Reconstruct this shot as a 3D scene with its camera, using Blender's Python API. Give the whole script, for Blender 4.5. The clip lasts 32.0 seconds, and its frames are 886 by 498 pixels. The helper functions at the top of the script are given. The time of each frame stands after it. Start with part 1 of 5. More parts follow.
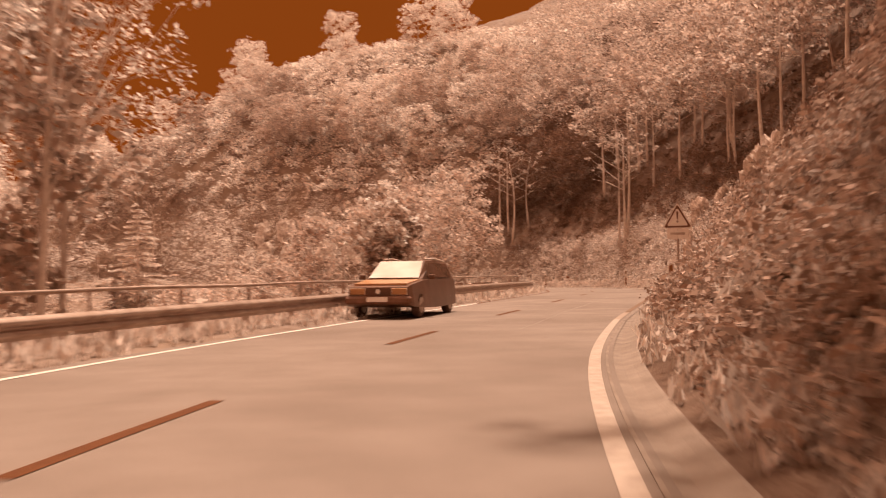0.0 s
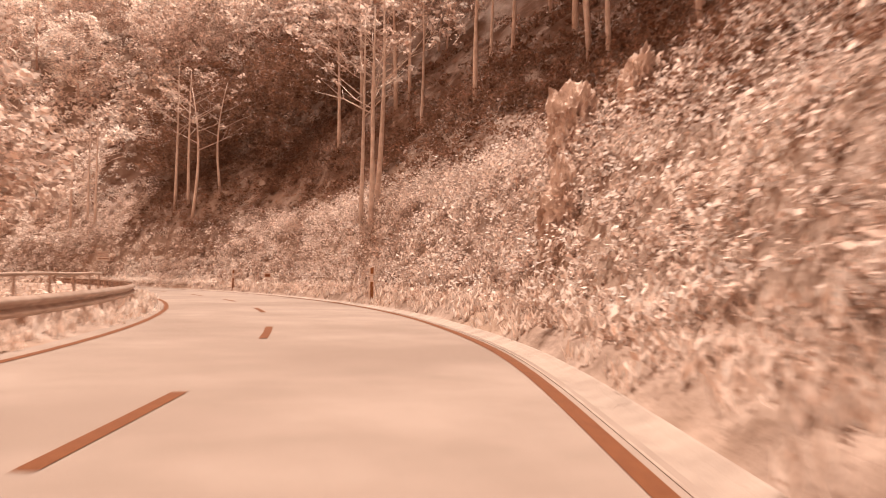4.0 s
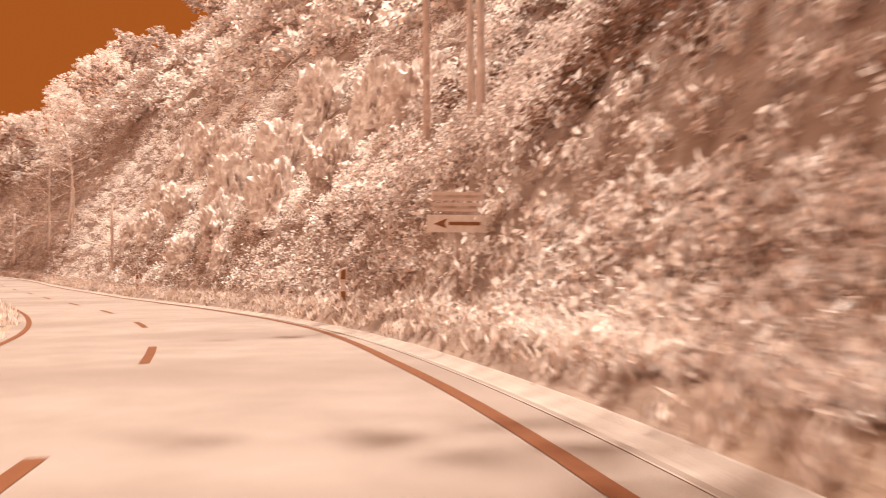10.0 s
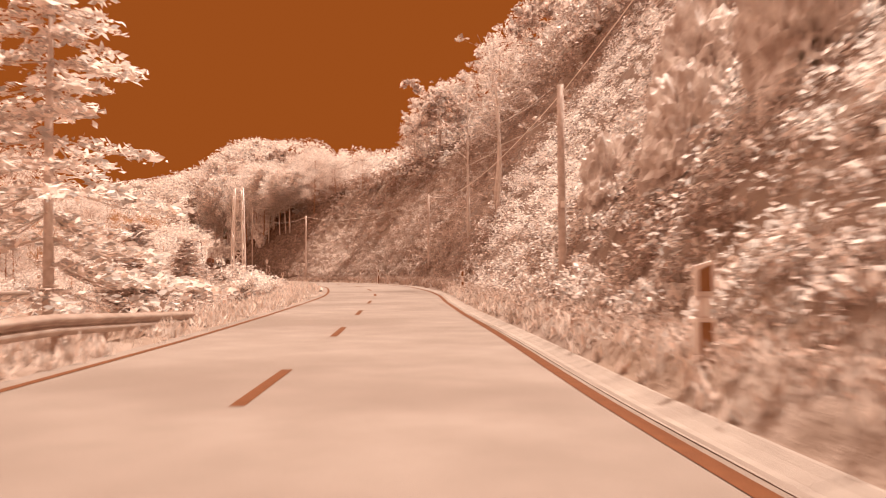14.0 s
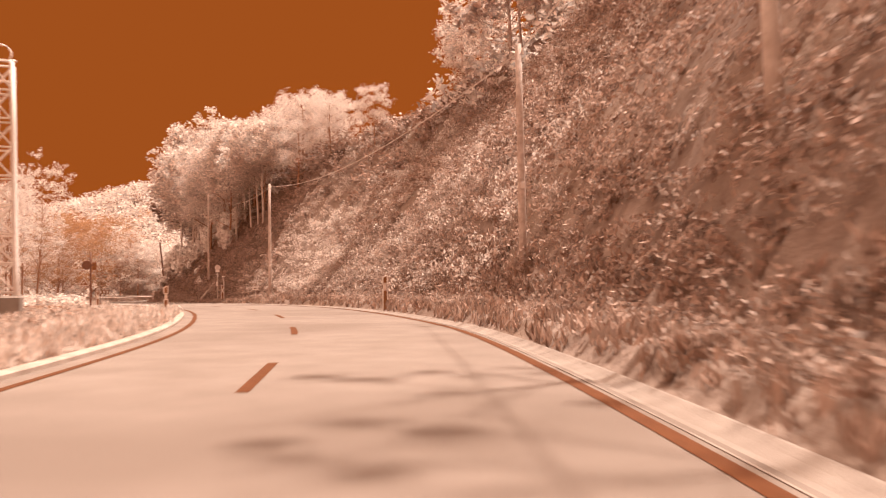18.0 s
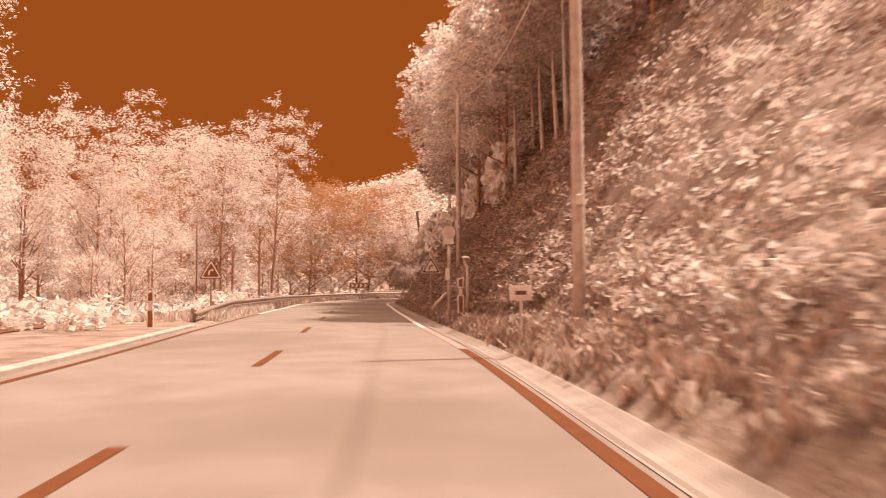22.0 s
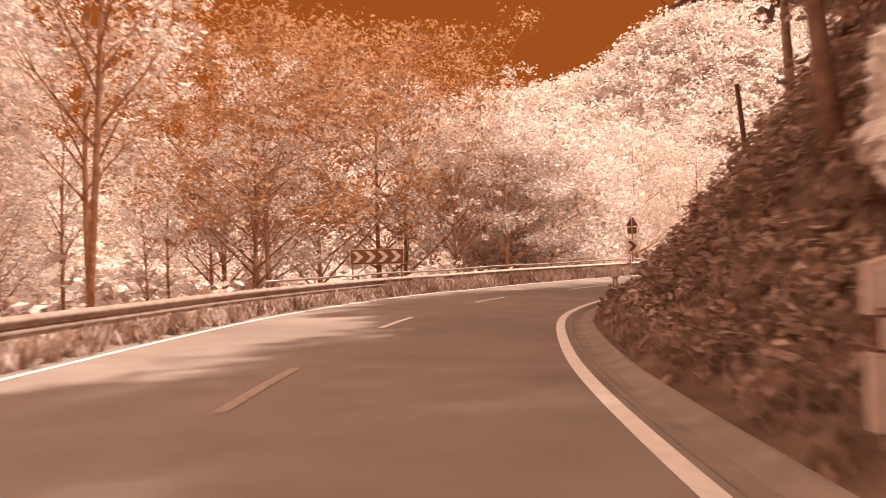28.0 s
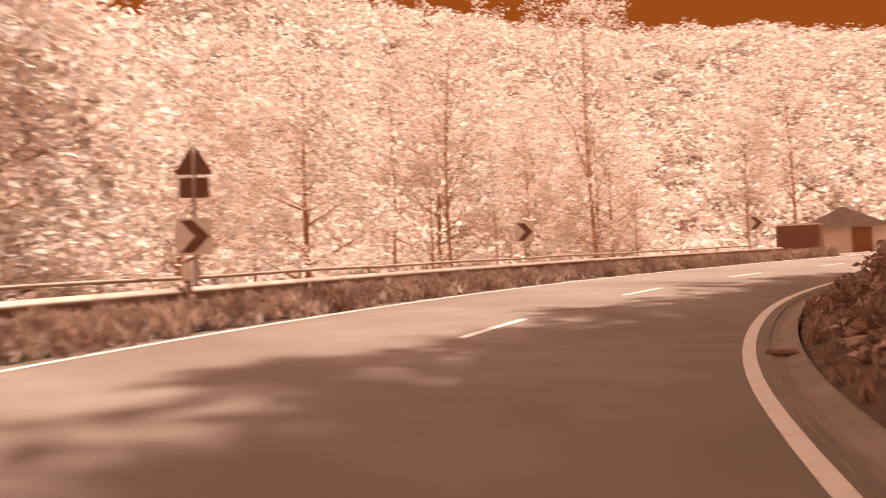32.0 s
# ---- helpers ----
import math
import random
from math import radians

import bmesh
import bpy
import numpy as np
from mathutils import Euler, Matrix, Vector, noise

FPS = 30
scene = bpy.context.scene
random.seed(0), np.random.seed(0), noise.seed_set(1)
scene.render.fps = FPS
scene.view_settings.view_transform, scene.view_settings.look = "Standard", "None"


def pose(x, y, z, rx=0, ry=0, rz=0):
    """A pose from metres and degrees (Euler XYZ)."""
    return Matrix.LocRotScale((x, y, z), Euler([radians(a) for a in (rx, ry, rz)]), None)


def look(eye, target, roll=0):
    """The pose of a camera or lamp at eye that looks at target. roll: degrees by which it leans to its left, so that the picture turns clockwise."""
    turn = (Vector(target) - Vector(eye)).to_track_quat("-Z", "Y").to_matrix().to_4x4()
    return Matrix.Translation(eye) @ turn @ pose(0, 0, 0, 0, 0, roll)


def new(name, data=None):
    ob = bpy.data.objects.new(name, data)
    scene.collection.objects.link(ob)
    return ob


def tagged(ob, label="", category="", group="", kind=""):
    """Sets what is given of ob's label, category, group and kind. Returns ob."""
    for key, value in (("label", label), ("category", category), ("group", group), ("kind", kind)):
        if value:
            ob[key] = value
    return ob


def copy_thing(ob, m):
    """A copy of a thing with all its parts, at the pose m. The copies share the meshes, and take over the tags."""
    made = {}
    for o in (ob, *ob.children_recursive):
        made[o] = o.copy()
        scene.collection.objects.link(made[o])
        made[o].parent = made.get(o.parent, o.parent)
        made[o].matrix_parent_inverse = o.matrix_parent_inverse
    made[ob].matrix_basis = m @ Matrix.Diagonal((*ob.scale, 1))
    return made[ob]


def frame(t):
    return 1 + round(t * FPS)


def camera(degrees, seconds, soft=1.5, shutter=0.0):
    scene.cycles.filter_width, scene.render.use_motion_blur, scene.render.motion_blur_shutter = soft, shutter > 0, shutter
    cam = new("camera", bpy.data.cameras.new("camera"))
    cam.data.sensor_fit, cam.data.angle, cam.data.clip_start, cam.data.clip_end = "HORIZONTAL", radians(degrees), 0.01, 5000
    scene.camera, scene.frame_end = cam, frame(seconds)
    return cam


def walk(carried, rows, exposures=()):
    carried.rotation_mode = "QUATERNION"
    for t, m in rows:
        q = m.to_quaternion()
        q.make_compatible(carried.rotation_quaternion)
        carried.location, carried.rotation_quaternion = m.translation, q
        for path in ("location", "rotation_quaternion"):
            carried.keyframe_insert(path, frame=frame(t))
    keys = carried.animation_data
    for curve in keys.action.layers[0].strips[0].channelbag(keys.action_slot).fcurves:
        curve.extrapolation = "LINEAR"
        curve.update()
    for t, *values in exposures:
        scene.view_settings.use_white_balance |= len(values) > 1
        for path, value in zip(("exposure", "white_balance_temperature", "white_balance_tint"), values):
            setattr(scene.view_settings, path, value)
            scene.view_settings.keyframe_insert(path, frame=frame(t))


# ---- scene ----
cam = camera(53.9, 32.0, soft=1.0, shutter=0.5)
PATH = [
    (0.0, 9.06, 23.10, 1.05, 91.95, 0.68, -4.43),
    (0.5, 9.45, 27.16, 1.06, 91.44, 0.59, -8.14),
    (1.0, 10.11, 31.25, 1.08, 92.53, -0.07, -12.84),
    (1.5, 11.17, 35.34, 1.10, 92.00, -0.30, -17.85),
    (2.0, 12.32, 39.58, 1.13, 92.17, 0.09, -20.74),
    (2.5, 13.71, 43.68, 1.17, 92.32, -0.89, -20.85),
    (4.5, 19.86, 60.39, 1.31, 91.43, -1.13, -21.56),
    (5.0, 21.17, 64.75, 1.33, 91.39, -1.17, -19.68),
    (5.5, 22.21, 69.07, 1.32, 91.29, -1.53, -17.63),
    (6.0, 23.05, 73.41, 1.31, 91.54, -1.55, -15.12),
    (6.5, 23.70, 77.84, 1.31, 91.47, -1.58, -12.73),
    (7.0, 24.15, 82.37, 1.29, 92.35, -1.32, -10.01),
    (7.5, 24.50, 87.19, 1.25, 91.84, -1.89, -6.45),
    (8.0, 24.62, 92.06, 1.20, 91.41, -2.12, -2.99),
    (8.5, 24.56, 96.83, 1.15, 91.71, -1.94, 1.05),
    (9.0, 23.92, 101.54, 1.11, 91.48, -1.07, 5.37),
    (9.5, 22.96, 106.04, 1.09, 91.56, -0.60, 8.90),
    (10.0, 21.70, 110.44, 1.07, 91.56, 0.57, 12.75),
    (10.5, 20.10, 114.73, 1.07, 91.62, 0.96, 16.86),
    (11.0, 18.08, 119.12, 1.06, 91.39, 0.97, 21.71),
    (11.5, 15.64, 123.45, 1.03, 91.44, 0.80, 25.73),
    (12.0, 12.85, 127.66, 0.98, 91.38, 0.12, 29.49),
    (12.5, 9.88, 131.66, 0.95, 91.92, 0.07, 33.35),
    (13.0, 6.60, 135.48, 0.94, 91.96, -0.75, 36.80),
    (13.5, 3.53, 139.10, 0.95, 92.34, -0.87, 40.09),
    (14.0, 0.25, 142.73, 0.96, 92.53, 0.48, 41.29),
    (14.5, -3.26, 146.45, 1.00, 92.86, 1.52, 42.03),
    (16.5, -18.08, 162.13, 1.26, 93.11, 1.32, 42.64),
    (17.0, -21.88, 166.03, 1.36, 93.28, 1.24, 43.41),
    (17.5, -25.65, 169.87, 1.49, 93.32, 1.14, 44.47),
    (18.0, -29.38, 173.55, 1.63, 93.40, 1.08, 44.07),
    (18.5, -32.96, 177.08, 1.78, 93.56, 0.92, 43.62),
    (19.0, -37.00, 180.46, 1.93, 93.57, 1.32, 45.72),
    (19.5, -40.98, 183.83, 2.06, 93.52, 0.05, 49.04),
    (20.0, -45.12, 186.91, 2.17, 93.68, -1.13, 52.20),
    (20.5, -49.34, 189.74, 2.28, 93.32, -1.93, 55.79),
    (21.0, -53.71, 192.28, 2.38, 93.28, -1.24, 58.89),
    (21.5, -58.09, 194.61, 2.46, 92.91, -0.47, 62.12),
    (22.0, -62.59, 196.70, 2.54, 93.11, 0.37, 64.63),
    (22.5, -67.09, 198.64, 2.61, 92.85, 0.79, 67.00),
    (23.0, -71.48, 200.43, 2.66, 92.73, 1.55, 68.66),
    (23.5, -75.88, 202.04, 2.71, 92.50, 2.19, 69.60),
    (24.0, -80.24, 203.66, 2.76, 92.18, 2.40, 69.47),
    (24.5, -84.74, 205.19, 2.81, 92.15, 2.13, 69.43),
    (26.5, -103.36, 211.99, 2.98, 91.79, 2.36, 69.11),
    (27.0, -107.84, 213.64, 3.03, 91.68, 2.12, 68.85),
    (27.5, -112.04, 215.20, 3.07, 91.47, 2.33, 68.11),
    (28.0, -116.13, 216.74, 3.11, 91.42, 1.96, 67.12),
    (28.5, -120.04, 218.22, 3.13, 91.31, 1.75, 65.38),
    (29.0, -123.64, 220.06, 3.14, 91.39, 1.83, 63.04),
    (29.5, -126.92, 221.80, 3.16, 91.60, 1.84, 60.89),
    (30.0, -130.14, 223.74, 3.17, 91.40, 1.84, 57.86),
    (30.5, -133.24, 225.91, 3.20, 91.84, 2.16, 53.58),
    (31.0, -136.13, 228.31, 3.24, 91.66, 2.81, 48.39),
    (31.5, -138.71, 230.84, 3.28, 91.59, 2.61, 42.78),
    (32.0, -140.92, 233.54, 3.34, 91.32, 2.20, 36.76),
]

walk(cam, [(r[0], pose(*r[1:])) for r in PATH], [
    (0.0, 0.0, 7900, 20), (1.0, 0.13, 7700, 19), (2.5, 0.38, 7050, 15), (5.0, 0.58, 6600, 11), (7.0, 0.6, 6500, 10), (8.0, 0.62, 6500, 10), (9.5, 0.74, 6250, 6), (11.0, 0.86, 6200, 5),
    (12.0, 0.85, 6250, 6), (13.0, 0.68, 6400, 9), (14.5, 0.46, 6500, 10), (18.0, 0.58, 6600, 12), (20.0, 0.52, 6700, 12), (23.0, 0.5, 6650, 11), (24.0, 0.62, 6450, 10), (26.5, 0.66, 6450, 10), (28.0, 0.58, 6550, 11), (32.0, 0.46, 6850, 14)])

# ---- sky and sun ----
SUN_EL, SUN_AZ = 66.0, 12.0            # degrees; azimuth from +y towards +x
world = bpy.data.worlds.new("sky")
scene.world = world
world.use_nodes = True
wn, wl = world.node_tree.nodes, world.node_tree.links
wbg = wn["Background"]
wtc = wn.new("ShaderNodeTexCoord")
wsep = wn.new("ShaderNodeSeparateXYZ")
wramp = wn.new("ShaderNodeValToRGB")
wl.new(wtc.outputs["Generated"], wsep.inputs[0])
wl.new(wsep.outputs["Z"], wramp.inputs[0])
wramp.color_ramp.interpolation = "EASE"
for e, (at, col) in zip((wramp.color_ramp.elements[0], wramp.color_ramp.elements[1]),
                        ((0.36, (0.236, 0.054, 0.0080, 1)), (0.85, (1.5, 1.06, 0.83, 1)))):
    e.position, e.color = at, col
wl.new(wramp.outputs[0], wbg.inputs[0])
wbg.inputs[1].default_value = 1.0
sun = new("sun", bpy.data.lights.new("sun", "SUN"))
sun.data.energy, sun.data.angle, sun.data.color = 5.0, radians(1.6), (1.0, 0.90, 0.81)
sa, se = radians(SUN_AZ), radians(SUN_EL)
sun.matrix_world = look((200 * math.sin(sa) * math.cos(se), 200 * math.cos(sa) * math.cos(se), 200 * math.sin(se)), (0, 0, 0))

# ---- materials ----
def mat(name, a, b, scale=3.0, rough=0.8, bump=0.0, fine=0.0, metal=0.0, island=0.0, leaf=0.0, detail=6.0, c=None, cscale=0.3, rand=0.0):
    """Two colours mixed by noise at one scale, a third at a larger one; bump; per-island and per-object variation; leaf: light through it."""
    m = bpy.data.materials.new(name)
    m.use_nodes = True
    nt = m.node_tree
    n, l = nt.nodes, nt.links
    bs = n["Principled BSDF"]
    bs.inputs["Roughness"].default_value, bs.inputs["Metallic"].default_value = rough, metal
    bs.inputs["Specular IOR Level"].default_value = 0.25
    geo = n.new("ShaderNodeNewGeometry")
    tx = n.new("ShaderNodeTexNoise")
    tx.inputs["Scale"].default_value, tx.inputs["Detail"].default_value = scale, detail
    l.new(geo.outputs["Position"], tx.inputs["Vector"])
    rp = n.new("ShaderNodeValToRGB")
    rp.color_ramp.elements[0].position, rp.color_ramp.elements[1].position = 0.32, 0.68
    rp.color_ramp.elements[0].color, rp.color_ramp.elements[1].color = (*a, 1), (*b, 1)
    l.new(tx.outputs["Fac"], rp.inputs[0])
    out = rp.outputs[0]
    if c:
        t2 = n.new("ShaderNodeTexNoise")
        t2.inputs["Scale"].default_value, t2.inputs["Detail"].default_value = cscale, 3
        l.new(geo.outputs["Position"], t2.inputs["Vector"])
        r2 = n.new("ShaderNodeValToRGB")
        r2.color_ramp.elements[0].position, r2.color_ramp.elements[1].position = 0.45, 0.65
        l.new(t2.outputs["Fac"], r2.inputs[0])
        mx = n.new("ShaderNodeMixRGB")
        l.new(r2.outputs[0], mx.inputs[0])
        l.new(out, mx.inputs[1])
        mx.inputs[2].default_value = (*c, 1)
        out = mx.outputs[0]
    for amount, sock in ((island, geo.outputs["Random Per Island"]), (rand, None)):
        if amount:
            if sock is None:
                sock = n.new("ShaderNodeObjectInfo").outputs["Random"]
            mr = n.new("ShaderNodeMapRange")
            mr.inputs["To Min"].default_value, mr.inputs["To Max"].default_value = 1 - amount, 1 + amount * 0.4
            l.new(sock, mr.inputs["Value"])
            hv = n.new("ShaderNodeHueSaturation")
            l.new(mr.outputs[0], hv.inputs["Value"])
            l.new(out, hv.inputs["Color"])
            out = hv.outputs[0]
    l.new(out, bs.inputs["Base Color"])
    if bump:
        bp = n.new("ShaderNodeBump")
        bp.inputs["Strength"].default_value, bp.inputs["Distance"].default_value = bump, 0.05
        t3 = n.new("ShaderNodeTexNoise")
        t3.inputs["Scale"].default_value, t3.inputs["Detail"].default_value = fine or scale * 6, 6
        l.new(geo.outputs["Position"], t3.inputs["Vector"])
        l.new(t3.outputs["Fac"], bp.inputs["Height"])
        l.new(bp.outputs[0], bs.inputs["Normal"])
    if leaf:
        tr = n.new("ShaderNodeBsdfTranslucent")
        l.new(out, tr.inputs["Color"])
        mixs = n.new("ShaderNodeMixShader")
        mixs.inputs[0].default_value = leaf
        l.new(bs.outputs[0], mixs.inputs[1])
        l.new(tr.outputs[0], mixs.inputs[2])
        l.new(mixs.outputs[0], n["Material Output"].inputs[0])
    return m


M_ASPH = mat("asphalt", (0.218, 0.157, 0.124), (0.268, 0.198, 0.161), 1.1, 0.85, 0.25, 160, c=(0.195, 0.137, 0.107), cscale=0.22)
M_CONC = mat("concrete", (0.255, 0.188, 0.152), (0.345, 0.265, 0.217), 2.5, 0.85, 0.3, 60, rand=0.06)
# concrete copy with the shade put into its colour
M_CONC_D = mat("shaded_concrete", (0.215, 0.152, 0.117), (0.30, 0.222, 0.176), 2.5, 0.85, 0.3, 60, rand=0.05)
# soil with leaf litter, its colour darkened further for shade
M_SOIL_D = mat("litter_and_shade_soil", (0.10, 0.05, 0.03), (0.22, 0.13, 0.09), 2.5, 0.95, 0.9, 25, c=(0.14, 0.075, 0.048), cscale=0.4)
M_KERB = mat("kerb_concrete", (0.37, 0.265, 0.21), (0.50, 0.375, 0.31), 3, 0.85, 0.3, 60, rand=0.08)
# the line tones stand for one white paint: orange in sun, pale in shade
M_LINE_O = mat("line_paint_sunlit", (0.105, 0.029, 0.006), (0.140, 0.042, 0.010), 8, 0.9, 0.1, 120)
M_SEAL = mat("crack_seal", (0.25, 0.19, 0.15), (0.31, 0.24, 0.195), 6, 0.7, 0.2, 80)
M_LINE_B = mat("line_paint_brown", (0.15, 0.075, 0.04), (0.22, 0.125, 0.08), 5, 0.8, 0.1, 120)
M_LINE_P = mat("line_paint_worn", (0.36, 0.265, 0.21), (0.48, 0.37, 0.30), 8, 0.6, 0.1, 120)
M_LINE_T = mat("line_paint_tan", (0.29, 0.195, 0.145), (0.37, 0.265, 0.205), 8, 0.6, 0.1, 120)
M_LINE_W = mat("line_paint_pale", (0.66, 0.55, 0.48), (0.80, 0.69, 0.62), 8, 0.6, 0.1, 120)
M_SIDE = mat("side_road_surface", (0.125, 0.048, 0.018), (0.19, 0.08, 0.034), 1.2, 0.85, 0.2, 90)
M_SOIL = mat("bank_soil", (0.17, 0.105, 0.075), (0.35, 0.25, 0.20), 1.5, 0.95, 0.8, 12, c=(0.27, 0.175, 0.125), cscale=0.15)
M_ROCK = mat("rock", (0.38, 0.25, 0.19), (0.88, 0.74, 0.65), 2.6, 0.9, 1.0, 14, c=(0.62, 0.48, 0.4), cscale=0.5)
M_LEAF = mat("leaf", (0.58, 0.42, 0.34), (0.88, 0.72, 0.63), 0.9, 0.7, island=0.5, leaf=0.45)
M_LEAF_D = mat("leaf_dark", (0.42, 0.27, 0.20), (0.70, 0.53, 0.44), 0.9, 0.7, island=0.5, leaf=0.4)
# ivy and brown grass tone that also carries the shade of the last banks
M_LEAF_S = mat("ivy_shade_leaf", (0.32, 0.18, 0.12), (0.62, 0.43, 0.34), 0.9, 0.7, island=0.45, leaf=0.25)
# the wood's deep shade is put into this leaf colour
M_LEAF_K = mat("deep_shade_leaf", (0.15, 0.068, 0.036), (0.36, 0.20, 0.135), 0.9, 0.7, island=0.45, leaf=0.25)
M_FAR = mat("far_leaf", (0.82, 0.66, 0.57), (0.98, 0.87, 0.79), 0.25, 0.8, island=0.5, leaf=0.5)
M_ROCK_P = mat("pale_rock", (0.50, 0.38, 0.32), (0.93, 0.85, 0.79), 2.2, 0.9, 1.0, 14)
# paler leaf copy; the sunlight on hill and valley is in its colour
M_LEAF_L = mat("leaf_light", (0.86, 0.70, 0.61), (0.97, 0.86, 0.78), 0.6, 0.7, island=0.5, leaf=0.52)
M_LEAF_O = mat("leaf_orange", (0.42, 0.19, 0.075), (0.66, 0.38, 0.21), 0.5, 0.7, island=0.3, leaf=0.4)
M_GRASS = mat("grass", (0.66, 0.50, 0.41), (0.90, 0.76, 0.67), 0.8, 0.8, island=0.35, leaf=0.52)
M_FLOWER = mat("blossom", (0.86, 0.76, 0.70), (0.95, 0.88, 0.82), 5, 0.7, island=0.1, leaf=0.3)
M_BARK = mat("bark", (0.42, 0.28, 0.21), (0.72, 0.57, 0.49), 4, 0.9, 0.6, 25, rand=0.15)
M_BARK_P = mat("pale_bark", (0.62, 0.48, 0.40), (0.82, 0.69, 0.61), 4, 0.9, 0.5, 25, rand=0.1)
M_BARK_O = mat("bark_orange", (0.34, 0.14, 0.06), (0.56, 0.32, 0.2), 4, 0.9, 0.6, 25, rand=0.15)
M_STEEL = mat("galvanised_steel", (0.38, 0.26, 0.20), (0.56, 0.43, 0.36), 3, 0.4, 0.05, 40, metal=0.55)
M_POLE = mat("weathered_wood", (0.50, 0.36, 0.29), (0.70, 0.55, 0.47), 7, 0.85, 0.4, 50, rand=0.1)
M_POLE_D = mat("dark_wood", (0.22, 0.11, 0.07), (0.34, 0.2, 0.14), 7, 0.85, 0.4, 50)
M_DARK = mat("dark_paint", (0.16, 0.07, 0.04), (0.24, 0.11, 0.07), 9, 0.6)
M_PALE = mat("pale_plastic", (0.78, 0.64, 0.56), (0.88, 0.76, 0.68), 9, 0.5)
M_POST_O = mat("glare_orange", (0.25, 0.10, 0.036), (0.31, 0.135, 0.055), 9, 0.45)
M_ORANGE = mat("orange_plastic", (0.25, 0.096, 0.034), (0.31, 0.13, 0.052), 9, 0.5)
M_TAN = mat("tan_sheet", (0.66, 0.50, 0.42), (0.76, 0.61, 0.53), 9, 0.5)


# ---- mesh helpers ----
def obj(name, verts, faces, material, parent=None, label="", smooth=False):
    me = bpy.data.meshes.new(name)
    me.from_pydata([tuple(v) for v in verts], [], [tuple(f) for f in faces])
    me.materials.append(material)
    if smooth:
        me.polygons.foreach_set("use_smooth", np.ones(len(me.polygons), bool))
    ob = new(name, me)
    ob.parent = parent
    if label:
        ob["label"] = label
    return ob


def part(name, bm, material, parent=None, label="", smooth=False):
    me = bpy.data.meshes.new(name)
    bm.normal_update()
    bm.to_mesh(me)
    bm.free()
    me.materials.append(material)
    if smooth:
        me.polygons.foreach_set("use_smooth", np.ones(len(me.polygons), bool))
    ob = new(name, me)
    ob.parent = parent
    if label:
        ob["label"] = label
    return ob


def thing(name, m, label, category, group="", kind=""):
    ob = new(name)
    ob.matrix_world = m
    return tagged(ob, label, category, group, kind)


def box(bm, lo, hi, bev=0.0):
    m = Matrix.Translation([(a + b) / 2 for a, b in zip(lo, hi)]) @ Matrix.Diagonal([b - a for a, b in zip(lo, hi)] + [1])
    vs = bmesh.ops.create_cube(bm, size=1, matrix=m)["verts"]
    if bev:
        es = list({e for v in vs for e in v.link_edges})
        bmesh.ops.bevel(bm, geom=es, offset=bev, segments=1, affect="EDGES")
    return bm


def prism(bm, outline, y0, y1):
    """A flat outline in x, z given depth from y0 to y1."""
    a = [bm.verts.new((x, y0, z)) for x, z in outline]
    b = [bm.verts.new((x, y1, z)) for x, z in outline]
    n = len(a)
    bm.faces.new(a)
    bm.faces.new(b[::-1])
    for i in range(n):
        bm.faces.new((a[i], b[i], b[(i + 1) % n], a[(i + 1) % n]))
    return bm


def tube_arrays(pts, radii, sides=7):
    """Vertices and faces of a tapered tube along points."""
    pts = [Vector(p) for p in pts]
    V, Fc = [], []
    for i, p in enumerate(pts):
        t = (pts[min(i + 1, len(pts) - 1)] - pts[max(i - 1, 0)]).normalized()
        u = t.orthogonal().normalized() if abs(t.z) < 0.9 else Vector((1, 0, 0))
        u = (u - t * u.dot(t)).normalized()
        w = t.cross(u)
        for k in range(sides):
            a = 2 * math.pi * k / sides
            V.append(p + (u * math.cos(a) + w * math.sin(a)) * radii[i])
    for i in range(len(pts) - 1):
        for k in range(sides):
            a, b = i * sides + k, i * sides + (k + 1) % sides
            Fc.append((a, b, b + sides, a + sides))
    Fc.append(tuple(range(sides))[::-1])
    Fc.append(tuple(range(len(V) - sides, len(V))))
    return V, Fc


def join_arrays(pieces):
    V, Fc = [], []
    for v, f in pieces:
        o = len(V)
        V += list(v)
        Fc += [tuple(i + o for i in q) for q in f]
    return V, Fc


rng = np.random.default_rng(7)


